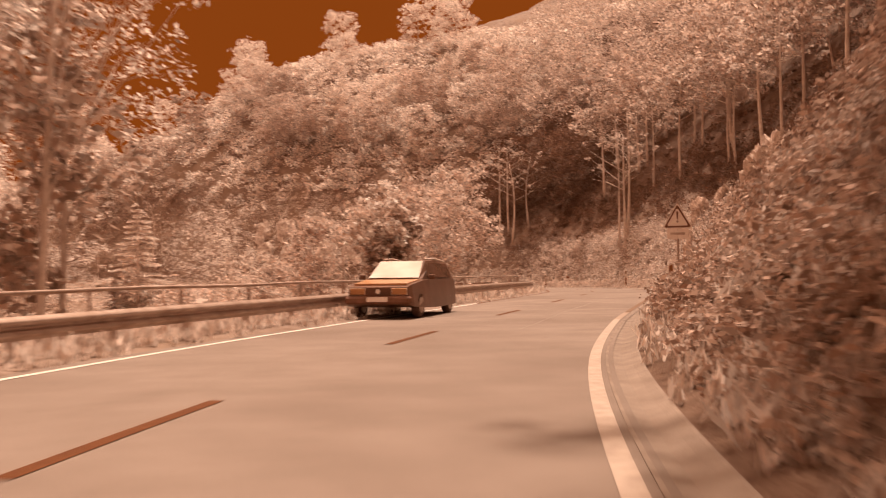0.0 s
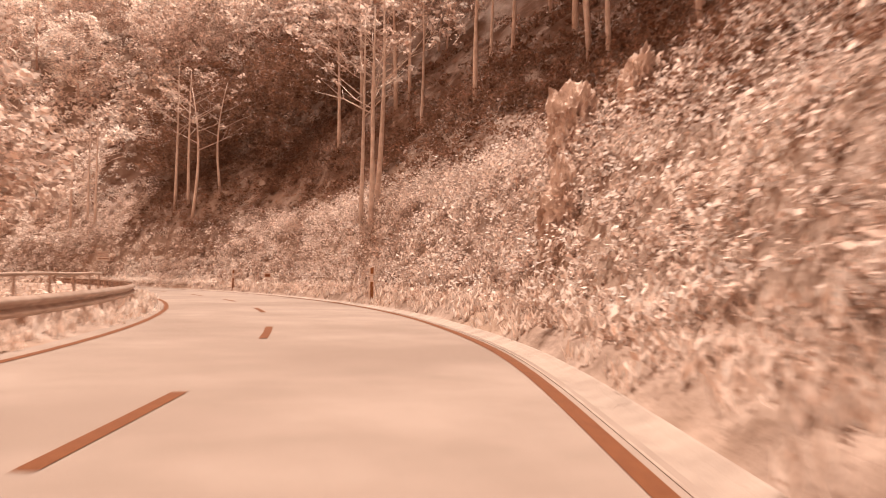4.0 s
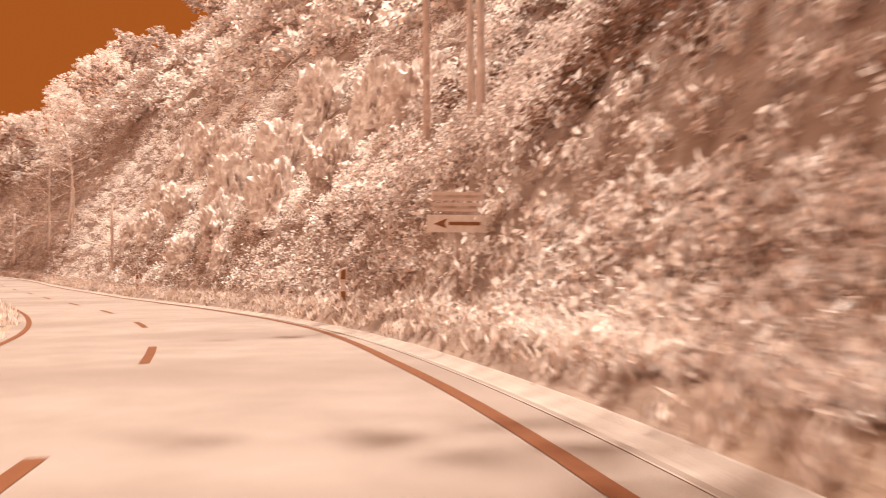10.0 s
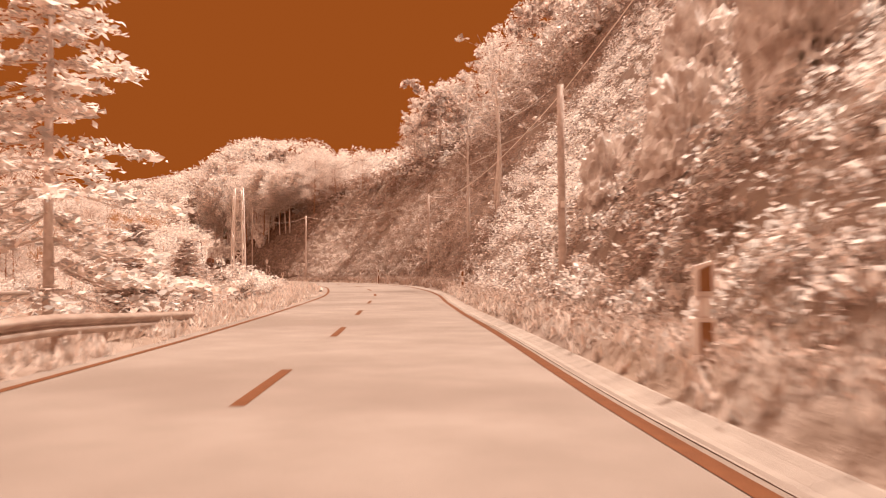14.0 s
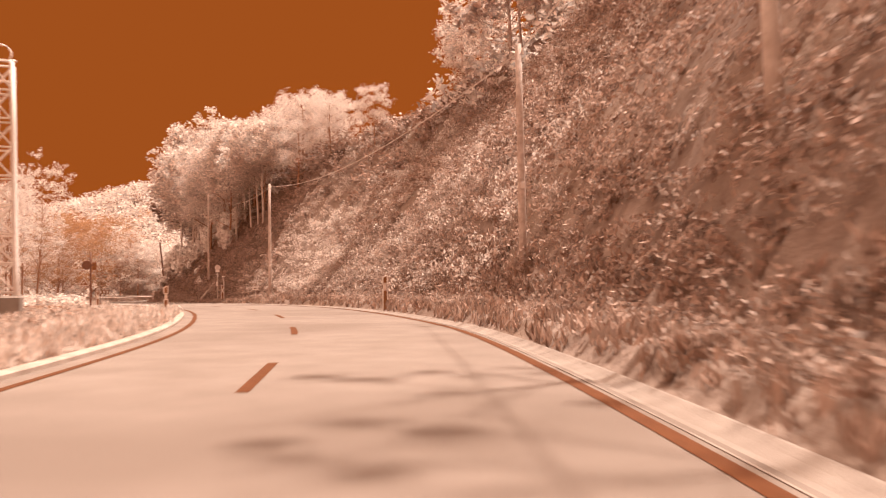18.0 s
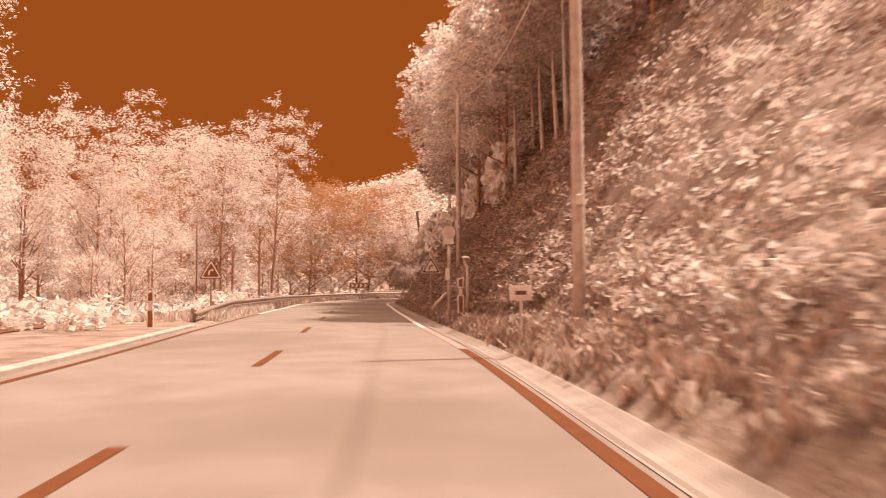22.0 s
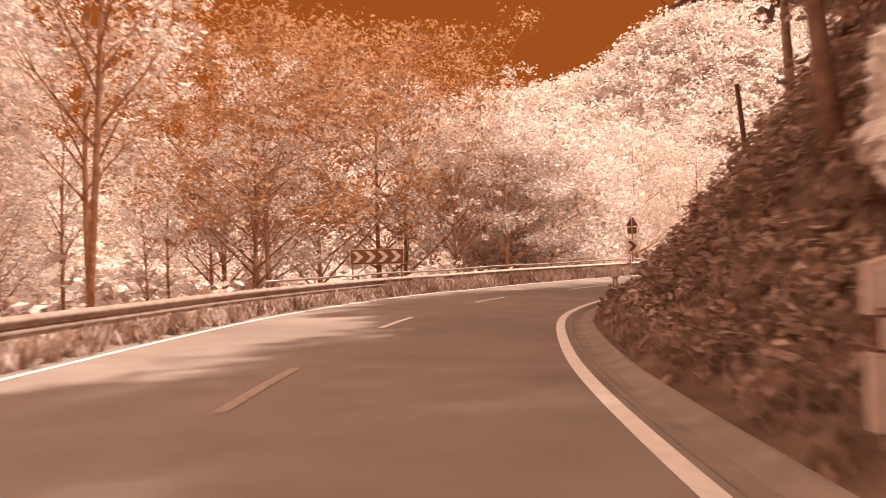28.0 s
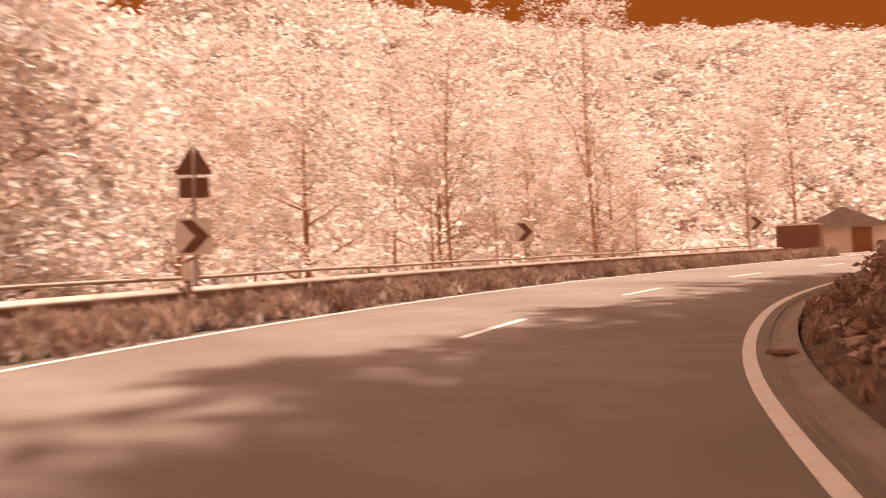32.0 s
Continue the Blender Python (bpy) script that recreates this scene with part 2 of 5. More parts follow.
def leaves(name, centres, size, material, parent=None, flat=0.5, up=0.0, aspect=1.7, jitter=0.5):
    """One mesh of small folded leaf blades at the given places. up: how far they stand upright, as grass does."""
    n = len(centres)
    c = np.asarray(centres, float)
    s = np.broadcast_to(np.asarray(size, float), (n,)) * (1 + jitter * (rng.random(n) * 2 - 1))
    d = rng.normal(size=(n, 3))
    d[:, 2] = d[:, 2] * flat + up * 3
    d /= np.linalg.norm(d, axis=1)[:, None]
    q = rng.normal(size=(n, 3))
    w = np.cross(d, q)
    w /= np.linalg.norm(w, axis=1)[:, None]
    nrm = np.cross(d, w)
    L, Wd = (s * aspect / 2)[:, None], (s / 2)[:, None]
    v = np.stack([c - d * L, c + w * Wd * 0.8 - d * L * 0.1 + nrm * Wd * 0.3, c + d * L, c - w * Wd * 0.8 - d * L * 0.1 + nrm * Wd * 0.3], 1).reshape(-1, 3)
    me = bpy.data.meshes.new(name)
    me.vertices.add(4 * n)
    me.vertices.foreach_set("co", v.ravel().astype(np.float32))
    me.loops.add(4 * n)
    me.loops.foreach_set("vertex_index", np.arange(4 * n, dtype=np.int32))
    me.polygons.add(n)
    me.polygons.foreach_set("loop_start", np.arange(0, 4 * n, 4, dtype=np.int32))
    me.update()
    me.validate()
    me.materials.append(material)
    ob = new(name, me)
    ob.parent = parent
    return ob


# ---- the road's line: centre points about nine metres apart ----
CENTRE = [(2.8, -40), (3.2, -20), (3.8, -4), (4.5, 6.5), (5.3, 15.4), (6.4, 24.2), (8.4, 33.5), (11.2, 42.2), (14.3, 50.6), (17.5, 59.4), (20.3,
          67.7), (22, 76.3), (22.7, 84.9), (22.6, 93.9), (21.9, 102.5), (19.7, 111.2), (16.2, 119.2), (11.9, 126.5), (6.6, 133.5), (0.5, 140.4),
          (-5.8, 147), (-11.7, 153.3), (-18.1, 159.9), (-24.5, 166.5), (-30.7, 172.9), (-37.1, 178.7), (-43.9, 184.2), (-51.5, 189.1), (-59.2, 193.3),
          (-67.4, 196.7), (-75.6, 200), (-84.4, 203.2), (-92.8, 206.3), (-101.2, 209.4), (-109.7, 212.6), (-117.9, 215.6), (-126.5, 219.4), (-134.6,
          224.2), (-141.6, 230.7), (-146, 238.6), (-148.6, 247.2), (-149.8, 256), (-149.8, 265), (-148, 280), (-143, 300), (-136, 322), (-118, 352), (-92, 385), (-55, 420)]


def spline(pts, step=0.5):
    out = []
    p = [np.array(q, float) for q in pts]
    for i in range(1, len(p) - 2):
        a, b, c, d = p[i - 1], p[i], p[i + 1], p[i + 2]
        n = max(2, int(np.linalg.norm(c - b) / step))
        for k in range(n):
            t = k / n
            out.append(0.5 * (2 * b + (c - a) * t + (2 * a - 5 * b + 4 * c - d) * t * t + (3 * b - a - 3 * c + d) * t ** 3))
    return np.array(out)


CL = spline(CENTRE)
CT = np.gradient(CL, axis=0)
CT /= np.linalg.norm(CT, axis=1)[:, None]
CN = np.stack([CT[:, 1], -CT[:, 0]], 1)                       # to the right
CU = np.r_[0, np.cumsum(np.linalg.norm(np.diff(CL, axis=0), axis=1))]
U0 = CU[np.argmin(((CL - (5.3, 15.4)) ** 2).sum(1))] + 8.0     # u = 0 beside the first camera
CU = CU - U0


STATIONS = [float(CU[np.argmin(((CL - q) ** 2).sum(1))]) for q in CENTRE[4:39]]


def w_right(u):
    """From the centre to the edge line on the hill side."""
    return np.interp(u, STATIONS, (3.30, 3.30, 3.19, 3.06, 3.06, 3.14, 3.21, 3.24, 3.30, 3.37, 3.37, 3.28, 3.20, 3.15, 3.15, 3.14, 3.09, 3.04, 3.03, 3.04, 3.08, 3.15, 3.24, 3.28, 3.22, 3.13, 3.03, 2.95, 2.90, 2.86, 2.84, 2.90, 3.04, 3.24, 3.46))


def w_left(u):
    return np.interp(u, STATIONS, (3.30, 3.23, 2.94, 2.68, 2.48, 2.39, 2.38, 2.39, 2.37, 2.38, 2.43, 2.44, 2.41, 2.39, 2.41, 2.45, 2.50, 2.54, 2.54, 2.52, 2.49, 2.43, 2.38, 2.38, 2.41, 2.46, 2.57, 2.73, 2.85, 2.89, 2.89, 2.96, 3.17, 3.51, 3.50))


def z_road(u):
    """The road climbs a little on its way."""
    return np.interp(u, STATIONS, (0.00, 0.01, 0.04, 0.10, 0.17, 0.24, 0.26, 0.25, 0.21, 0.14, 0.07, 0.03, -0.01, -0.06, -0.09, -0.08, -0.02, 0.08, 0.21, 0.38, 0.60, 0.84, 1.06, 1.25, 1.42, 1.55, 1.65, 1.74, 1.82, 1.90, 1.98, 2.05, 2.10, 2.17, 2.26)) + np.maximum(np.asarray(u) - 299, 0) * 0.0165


def bank(u):
    """Cross fall: the outer side of the last bend lies higher."""
    return np.interp(u, (283, 303, 400), (0.0, 0.035, 0.035))


def rd(u, d, z=0.0):
    """The place at u metres along the road, d metres to the right of its centre and z above it."""
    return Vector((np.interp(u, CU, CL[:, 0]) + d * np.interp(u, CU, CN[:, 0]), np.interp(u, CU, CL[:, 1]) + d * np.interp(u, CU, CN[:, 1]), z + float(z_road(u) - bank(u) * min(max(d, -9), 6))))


def yaw_at(u):
    return math.degrees(math.atan2(-np.interp(u, CU, CT[:, 0]), np.interp(u, CU, CT[:, 1])))


def road_sd(x, y):
    """u and signed distance to the right for arrays of places."""
    x, y = np.asarray(x, float).ravel(), np.asarray(y, float).ravel()
    us, ds = np.empty(len(x)), np.empty(len(x))
    for i in range(0, len(x), 4000):
        dx, dy = x[i:i + 4000, None] - CL[None, ::2, 0], y[i:i + 4000, None] - CL[None, ::2, 1]
        k = np.argmin(dx * dx + dy * dy, axis=1)
        r = np.arange(len(k))
        k2 = k * 2
        dx, dy = dx[r, k], dy[r, k]
        side = dx * CN[k2, 0] + dy * CN[k2, 1]
        fwd = dx * CT[k2, 0] + dy * CT[k2, 1]
        us[i:i + 4000] = CU[k2] + np.clip(fwd, -2, 2)
        ds[i:i + 4000] = np.where(side >= 0, 1, -1) * np.sqrt(np.maximum(side ** 2 + np.where(abs(fwd) > 2, fwd, 0) ** 2, 1e-6))
    return us, ds


def lumps(x, y, size, seed=0.0):
    """Cheap smooth noise, about -1 to 1."""
    x, y = x / size + seed * 3.1, y / size - seed * 1.7
    return (np.sin(x * 1.3 + 2.1 * np.sin(y * 0.7 + seed)) + np.sin(y * 1.7 + 1.3 * np.sin(x * 1.1)) + np.sin((x + y) * 2.3 + seed) * 0.5) / 2.5


def sstep(x, a, b):
    t = np.clip((x - a) / (b - a), 0, 1)
    return t * t * (3 - 2 * t)


def verge_rise(u):
    return np.interp(u, (-5, 24, 226, 236, 400), (0.05, 0.30, 0.28, 0.16, 0.08))


def height(x, y, u=None, d=None, sunk=False):
    """Height of the ground. sunk: as the wide sheet has it, below the verge ribbon."""
    x, y = np.asarray(x, float).ravel(), np.asarray(y, float).ravel()
    if u is None:
        u, d = road_sd(x, y)
    er, el = d - w_right(u), -d - w_left(u)
    # hill side, to the right
    k = np.interp(u, (-20, 30, 60, 105, 122, 165, 190, 208, 222, 232, 290), (1.25, 1.15, 1.0, 1.0, 1.1, 1.4, 1.5, 1.1, 1.1, 1.5, 1.5))
    cut = np.interp(u, (36, 58, 112, 125, 165, 178, 195, 210), (0.3, 2.0, 1.4, 0.7, 0.5, 1.1, 0.8, 0.0))   # the steep foot of the bank
    e1 = np.interp(u, (215, 232), (14, 6.5))              # how far the steep lower part reaches
    toe = np.interp(u, (-20, 20, 40, 110, 165, 255, 275, 284), (1.0, 1.1, 1.6, 1.5, 1.7, 1.4, 1.35, 1.35))
    e = np.maximum(er - toe, 0)
    hf = 1 - 0.985 * sstep(u + 0.25 * np.maximum(er, 0), 272.63 + 6, 272.63 + 20)
    rise = cut * sstep(e, 0.0, 1.9) + k * np.minimum(e, e1) + np.interp(u, (180, 225), (0.95, 0.42)) * np.clip(e - e1, 0, 26) + np.interp(u, (150, 220), (0.45, 0.05)) * np.clip(e - 40, 0, 70)
    zr = verge_rise(u) * sstep(er, 0.56, 0.95) + hf * rise + (1.7 * (1 - np.exp(-e / 1.3))) * (1 - hf)
    zr = zr + hf * sstep(e, 0.3, 5) * (0.55 * lumps(x, y, 2.3) + 0.9 * lumps(x, y, 6.0, 2.0))
    if sunk:
        zr = zr - 0.40 * (1 - sstep(er, 1.5, 2.3))
    # valley side, to the left
    far = np.interp(u, (-20, 60, 155, 235, 330), (260, 260, 150, 36, 32))
    zl = 0.03 - np.interp(u, (190, 240), (0.5, 0.25)) * np.clip(el - 2.2, 0, 12) + np.interp(u, (150, 270, 300, 335, 350, 365), (0.26, 0.27, 0.25, 0.33, 0.45, 0.62)) * np.clip(el - far, 0, 80) + sstep(el, far, far + 60) * 2.5 * lumps(x, y, 26.0, 3.0) + sstep(el, 2.5, 8) * 0.5 * lumps(x, y, 4.0, 1.0)
    lay = sstep(u, 197.46 - 22, 197.46 - 14) * (1 - sstep(u, 238.04 + 1, 238.04 + 7)) * (1 - sstep(el, 9, 11))
    zl = np.where(lay > 0, zl * (1 - lay) + 0.02 * lay, zl)
    z = np.where(d >= 0, zr, zl)
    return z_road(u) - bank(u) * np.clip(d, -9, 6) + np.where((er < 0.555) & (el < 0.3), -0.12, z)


def on_ground(x, y):
    return float(height([x], [y])[0])


def ground_at(u, d):
    p = rd(u, d)
    return Vector((p.x, p.y, on_ground(p.x, p.y)))

# ---- ground: one sheet to the horizon ----
def axis_lines(a, b, step, out):
    inner = np.arange(a, b + 0.01, step)
    grow = np.cumsum(step * 1.22 ** np.arange(1, 34))
    grow = grow[grow < out]
    return np.r_[a - grow[::-1], inner, b + grow]


def build_ground():
    xs, ys = axis_lines(-172, 44, 0.85, 2600), axis_lines(-8, 300, 0.85, 2600)
    X, Y = np.meshgrid(xs, ys)
    Z = height(X, Y, sunk=True)
    n, m = len(xs), len(ys)
    v = np.stack([X.ravel(), Y.ravel(), Z], 1)
    idx = np.arange(n * m).reshape(m, n)
    f = np.stack([idx[:-1, :-1], idx[:-1, 1:], idx[1:, 1:], idx[1:, :-1]], -1).reshape(-1, 4)
    ob = obj("ground", v, f.tolist(), M_SOIL, smooth=True)
    # dark leaf litter under the trees; also carries the shade of the last stretch
    u, d = road_sd(*(v[f].mean(1)[:, :2].T))
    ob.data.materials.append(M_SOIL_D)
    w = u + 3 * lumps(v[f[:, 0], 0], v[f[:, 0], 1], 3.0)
    litter_shade = (d > 0) & ((w > 231) | (w < 34) | ((w < 114) & (d > 9.5))) & (d < 60)
    ob.data.polygons.foreach_set("material_index", litter_shade.astype(np.int32))
    return tagged(ob, "steep brown overgrown hillside and valley ground beside the road", "ground", kind="structure")


build_ground()


def strip(name, u0, u1, da, db, z, material, parent=None, label="", step=1.0, across=1):
    """A ribbon along the road between two offsets, which may be functions of u."""
    us = np.linspace(u0, u1, max(2, int((u1 - u0) / step) + 1))
    V, Fc = [], []
    for i, u in enumerate(us):
        a = da(u) if callable(da) else da
        b = db(u) if callable(db) else db
        for k in range(across + 1):
            V.append(rd(u, a + (b - a) * k / across, z))
    w = across + 1
    for i in range(len(us) - 1):
        for k in range(across):
            q = i * w + k
            Fc.append((q, q + 1, q + 1 + w, q + w))
    return obj(name, V, Fc, material, parent, label)


road = tagged(strip("road", -34, 370, lambda u: -w_left(u) - 0.35, lambda u: w_right(u) + 0.22, 0.0, M_ASPH, across=6),
              "pale worn asphalt road curving along the hillside", "road", kind="structure")
# edge lines: pale where the picture opens, orange in the sunlit middle, pale again in the shade
def line_in(u):
    """The edge line swings inwards before the left-hand bend."""
    return np.interp(u, (84, 92, 100, 107), (0.0, -0.29, -0.24, 0.0))


# sun and shade are put into the paint colour along the line
for a, b, m, lab in ((-34, 20.5, M_LINE_P, "worn pale painted edge line"), (20.5, 23.5, M_LINE_T, "tan painted edge line at a change of tone"), (23.5, 38, M_LINE_B, "worn brown painted edge line"), (38, 225, M_LINE_O, "orange painted edge line"), (225, 233, M_LINE_T, "tan painted edge line at a change of tone"), (233, 370, M_LINE_W, "pale painted edge line")):
    strip("edge_line", a, b, lambda u: w_right(u) + line_in(u) - 0.07, lambda u: w_right(u) + line_in(u) + 0.07, 0.005, m, road, lab)
for a, b, m, lab in ((-34, 30, M_LINE_W, "pale painted edge line"), (30, 247, M_LINE_O, "orange painted edge line"), (247, 370, M_LINE_W, "pale painted edge line")):
    strip("edge_line", a, b, lambda u: -w_left(u) - 0.06, lambda u: -w_left(u) + 0.06, 0.005, m, road, lab)
DASHES = [-21.5, -12.8, -4.1, 4.6, 13.4, 22.1, 30.8, 39.5, 48.2, 56.9, 65.6, 74.3, 83.0, 91.7, 100.4, 109.1, 117.8, 126.4, 135.1, 143.7, 152.4, 161.3, 169.9, 178.6, 187.3, 196.0, 204.8, 213.5, 222.2, 230.9, 239.6, 248.3, 257.0, 265.7, 274.4, 283.1, 291.9, 300.2, 310.6, 319.8, 328.8, 337.8]
# dash paint carries sun and shade in the same way
for u in DASHES:
    off = float(np.interp(u, (188, 196, 205, 214), (0.0, 0.10, 0.08, 0.0)))
    strip("centre_dash", u, u + 2.9, off - 0.065, off + 0.065, 0.005, M_LINE_W if u > 280 else M_LINE_T if u > 253 else M_LINE_O, road, "painted centre dash")


# ---- gutter of concrete slabs along the hill side ----
gutter = tagged(new("gutter"), "pale shallow concrete gutter of short slabs along the road", "gutter", kind="structure")
GUTTER = [(0.0, -0.2), (0.0, 0.006), (0.09, -0.014), (0.20, -0.026), (0.31, 0.0), (0.39, 0.03), (0.42, 0.032), (0.42, -0.2)]
u = -12.0
while u < 352:
    V, Fc = [], []
    lift = rng.uniform(0.0, 0.003)
    for q in np.linspace(u, u + 1.994, 4):
        V += [rd(q, float(w_right(q)) + 0.13 + a, b + lift) for a, b in GUTTER]
    n = len(GUTTER)
    for i in range(3):
        Fc += [(i * n + k, i * n + k + 1, i * n + n + k + 1, i * n + n + k) for k in range(n - 1)]
    Fc += [tuple(range(n)), tuple(range(3 * n, 4 * n))[::-1]]
    # slab colour darkened at both ends, for the shade of the last stretch
    obj("gutter_slab", V, Fc, M_CONC_D if u > 224 or u < 26 else M_CONC, gutter)
    u += 2.0
# the grown-over verge between the gutter and the bank
def verge():
    rows = (0.555, 0.62, 0.70, 0.80, 0.95, 1.2, 1.5, 1.9, 2.2)
    us = np.arange(-14, 352, 0.5)
    V = []
    for u in us:
        for er in rows:
            p = rd(u, float(w_right(u)) + er)
            z = float(height([p.x], [p.y], np.array([u]), np.array([float(w_right(u)) + er]))[0])
            V.append((p.x, p.y, z + 0.025 * math.sin(u * 2.3 + er * 5) * (er > 0.65) - (0.15 if er > 2.1 else 0.0)))
    n = len(rows)
    Fc = [(i * n + k, i * n + k + 1, i * n + n + k + 1, i * n + n + k) for i in range(len(us) - 1) for k in range(n - 1)]
    ob = obj("verge", V, Fc, M_SOIL, smooth=True)
    # verge soil coloured darker to match the shaded bank
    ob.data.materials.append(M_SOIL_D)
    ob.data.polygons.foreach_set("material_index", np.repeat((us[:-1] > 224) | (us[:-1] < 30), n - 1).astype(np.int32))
    return tagged(ob, "raised earth verge between gutter and bank", "verge", kind="structure")


verge()
# a cast drain cover set across the gutter in the last bend
drain = tagged(new("drain_grate"), "small dark cast drain grate in the gutter", "drain")
drain.matrix_world = Matrix.Translation(rd(301.54 + 8.5, float(w_right(301.54 + 8.5)) + 0.34, 0.012)) @ pose(0, 0, 0, 0, 0, yaw_at(301.54 + 8.5))
for k in range(6):
    bm = bmesh.new()
    box(bm, (-0.17, -0.19 + 0.07 * k, -0.03), (0.17, -0.15 + 0.07 * k, 0.006))
    part("bar", bm, M_DARK, drain)
# sealed cracks in the asphalt
def crack(points, w=0.014):
    V, Fc = [], []
    for i, (u, d) in enumerate(points):
        V += [rd(u, d - w * rng.uniform(0.6, 1.2), 0.004), rd(u, d + w * rng.uniform(0.6, 1.2), 0.004)]
        if i:
            Fc.append((2 * i - 2, 2 * i - 1, 2 * i + 1, 2 * i))
    obj("crack_seal", V, Fc, M_SEAL, road, "pale sealed crack")
for a, b, d0, d1 in ((17, 31, 1.48, 1.40), (31.6, 38, 1.40, 1.40 + 0.1)):
    us = np.arange(a, b, 0.6)
    crack([(u, d0 + (d1 - d0) * (u - a) / (b - a) + 0.02 * math.sin(u * 0.7) + 0.012 * math.sin(u * 2.1)) for u in us])


# ---- guard rails ----
W_BEAM = [(-0.02, 0.0), (0.0, 0.02), (0.06, 0.05), (0.075, 0.09), (0.0, 0.13), (-0.01, 0.155), (0.0, 0.18), (0.075, 0.22), (0.06, 0.26), (0.0, 0.29), (-0.02, 0.31)]


def guard_rail(u0, u1, off, label, drop_start=False, drop_end=False, top=0.60):
    rail = thing("guard_rail", pose(*rd(u0, off(u0))), label, "guard rail")
    inv = rail.matrix_world.inverted()
    u = u0
    while u < u1 - 0.5:
        ue = min(u + 4.0, u1)
        us = np.linspace(u, ue + 0.02, 6)
        V, Fc = [], []
        for q in us:
            low = 0.0
            if drop_start:
                low = max(low, 1 - (q - u0) / 8.0)
            if drop_end:
                low = max(low, 1 - (u1 - q) / 8.0)
            zt = top - 0.31 - 0.27 * min(max(low, 0), 1)
            for side in (0.0, -0.006):
                for (px, pz) in W_BEAM:
                    V.append(inv @ rd(q, off(q) + px + side, zt + pz))
        n = len(W_BEAM)
        for i in range(len(us) - 1):
            for k in range(n - 1):
                a = i * 2 * n + k
                Fc.append((a, a + 1, a + 1 + 2 * n, a + 2 * n))
                Fc.append((a + n, a + 2 * n + n, a + 2 * n + n + 1, a + n + 1))
        obj("beam", V, Fc, M_STEEL, rail, smooth=True)
        bm = bmesh.new()
        box(bm, (-0.16, -0.03, -0.4), (-0.06, 0.03, zt + 0.27))
        box(bm, (-0.07, -0.05, zt + 0.1), (0.0, 0.05, zt + 0.22))
        part("post", bm, M_STEEL, rail).matrix_local = inv @ Matrix.Translation(rd(u + 0.3, off(u + 0.3))) @ pose(0, 0, 0, 0, 0, yaw_at(u))
        bm = bmesh.new()
        box(bm, (-0.16, -0.03, -0.4), (-0.06, 0.03, zt + 0.27))
        part("post", bm, M_STEEL, rail).matrix_local = inv @ Matrix.Translation(rd(u + 2.3, off(u + 2.3))) @ pose(0, 0, 0, 0, 0, yaw_at(u))
        u += 4.0
    return rail


def hand_rail(u0, u1, off, label, h=0.88):
    fence = thing("pipe_railing", pose(*rd(u0, off(u0))), label, "railing")
    inv = fence.matrix_world.inverted()
    us = np.arange(u0, u1, 1.0)
    for z, r in ((h, 0.035),):
        obj("top_pipe", *tube_arrays([inv @ rd(q, off(q), z + 0.01 * math.sin(q)) for q in us], [r] * len(us)), M_STEEL, fence, smooth=True)
    for q in np.arange(u0 + 0.2, u1, 2.5):
        zb = min(ground_at(q, off(q)).z - float(z_road(q)), 0) - 0.3
        obj("post", *tube_arrays([inv @ rd(q, off(q), zb), inv @ rd(q, off(q), h)], [0.03, 0.03], 6), M_STEEL, fence)
    return fence


guard_rail(-20, 93, lambda u: -float(w_left(u)) - 0.95, "grey steel guard rail with wave beam on the valley verge")
guard_rail(112, 147.92, lambda u: -float(w_left(u)) - 1.0, "sunlit steel guard rail with lowered end", drop_start=True, drop_end=True)
guard_rail(238.04, 345, lambda u: -float(w_left(u)) - 1.0, "weathered steel guard rail round the outer bend", drop_start=True)
hand_rail(-20, 62, lambda u: -float(w_left(u)) - 1.75, "thin steel pipe railing behind the guard rail")
hand_rail(112, 147.92 - 6, lambda u: -float(w_left(u)) - 1.8, "thin steel pipe railing behind the guard rail")
hand_rail(296.00 - 6, 345, lambda u: -float(w_left(u)) - 1.8, "thin steel pipe railing behind the guard rail", 0.70)


# ---- trees and growth ----
def unit_ball(n, flat=1.0):
    p = rng.normal(size=(n, 3))
    p /= np.linalg.norm(p, axis=1)[:, None]
    p *= (rng.random(n) ** 0.45)[:, None]
    p[:, 2] *= flat
    return p


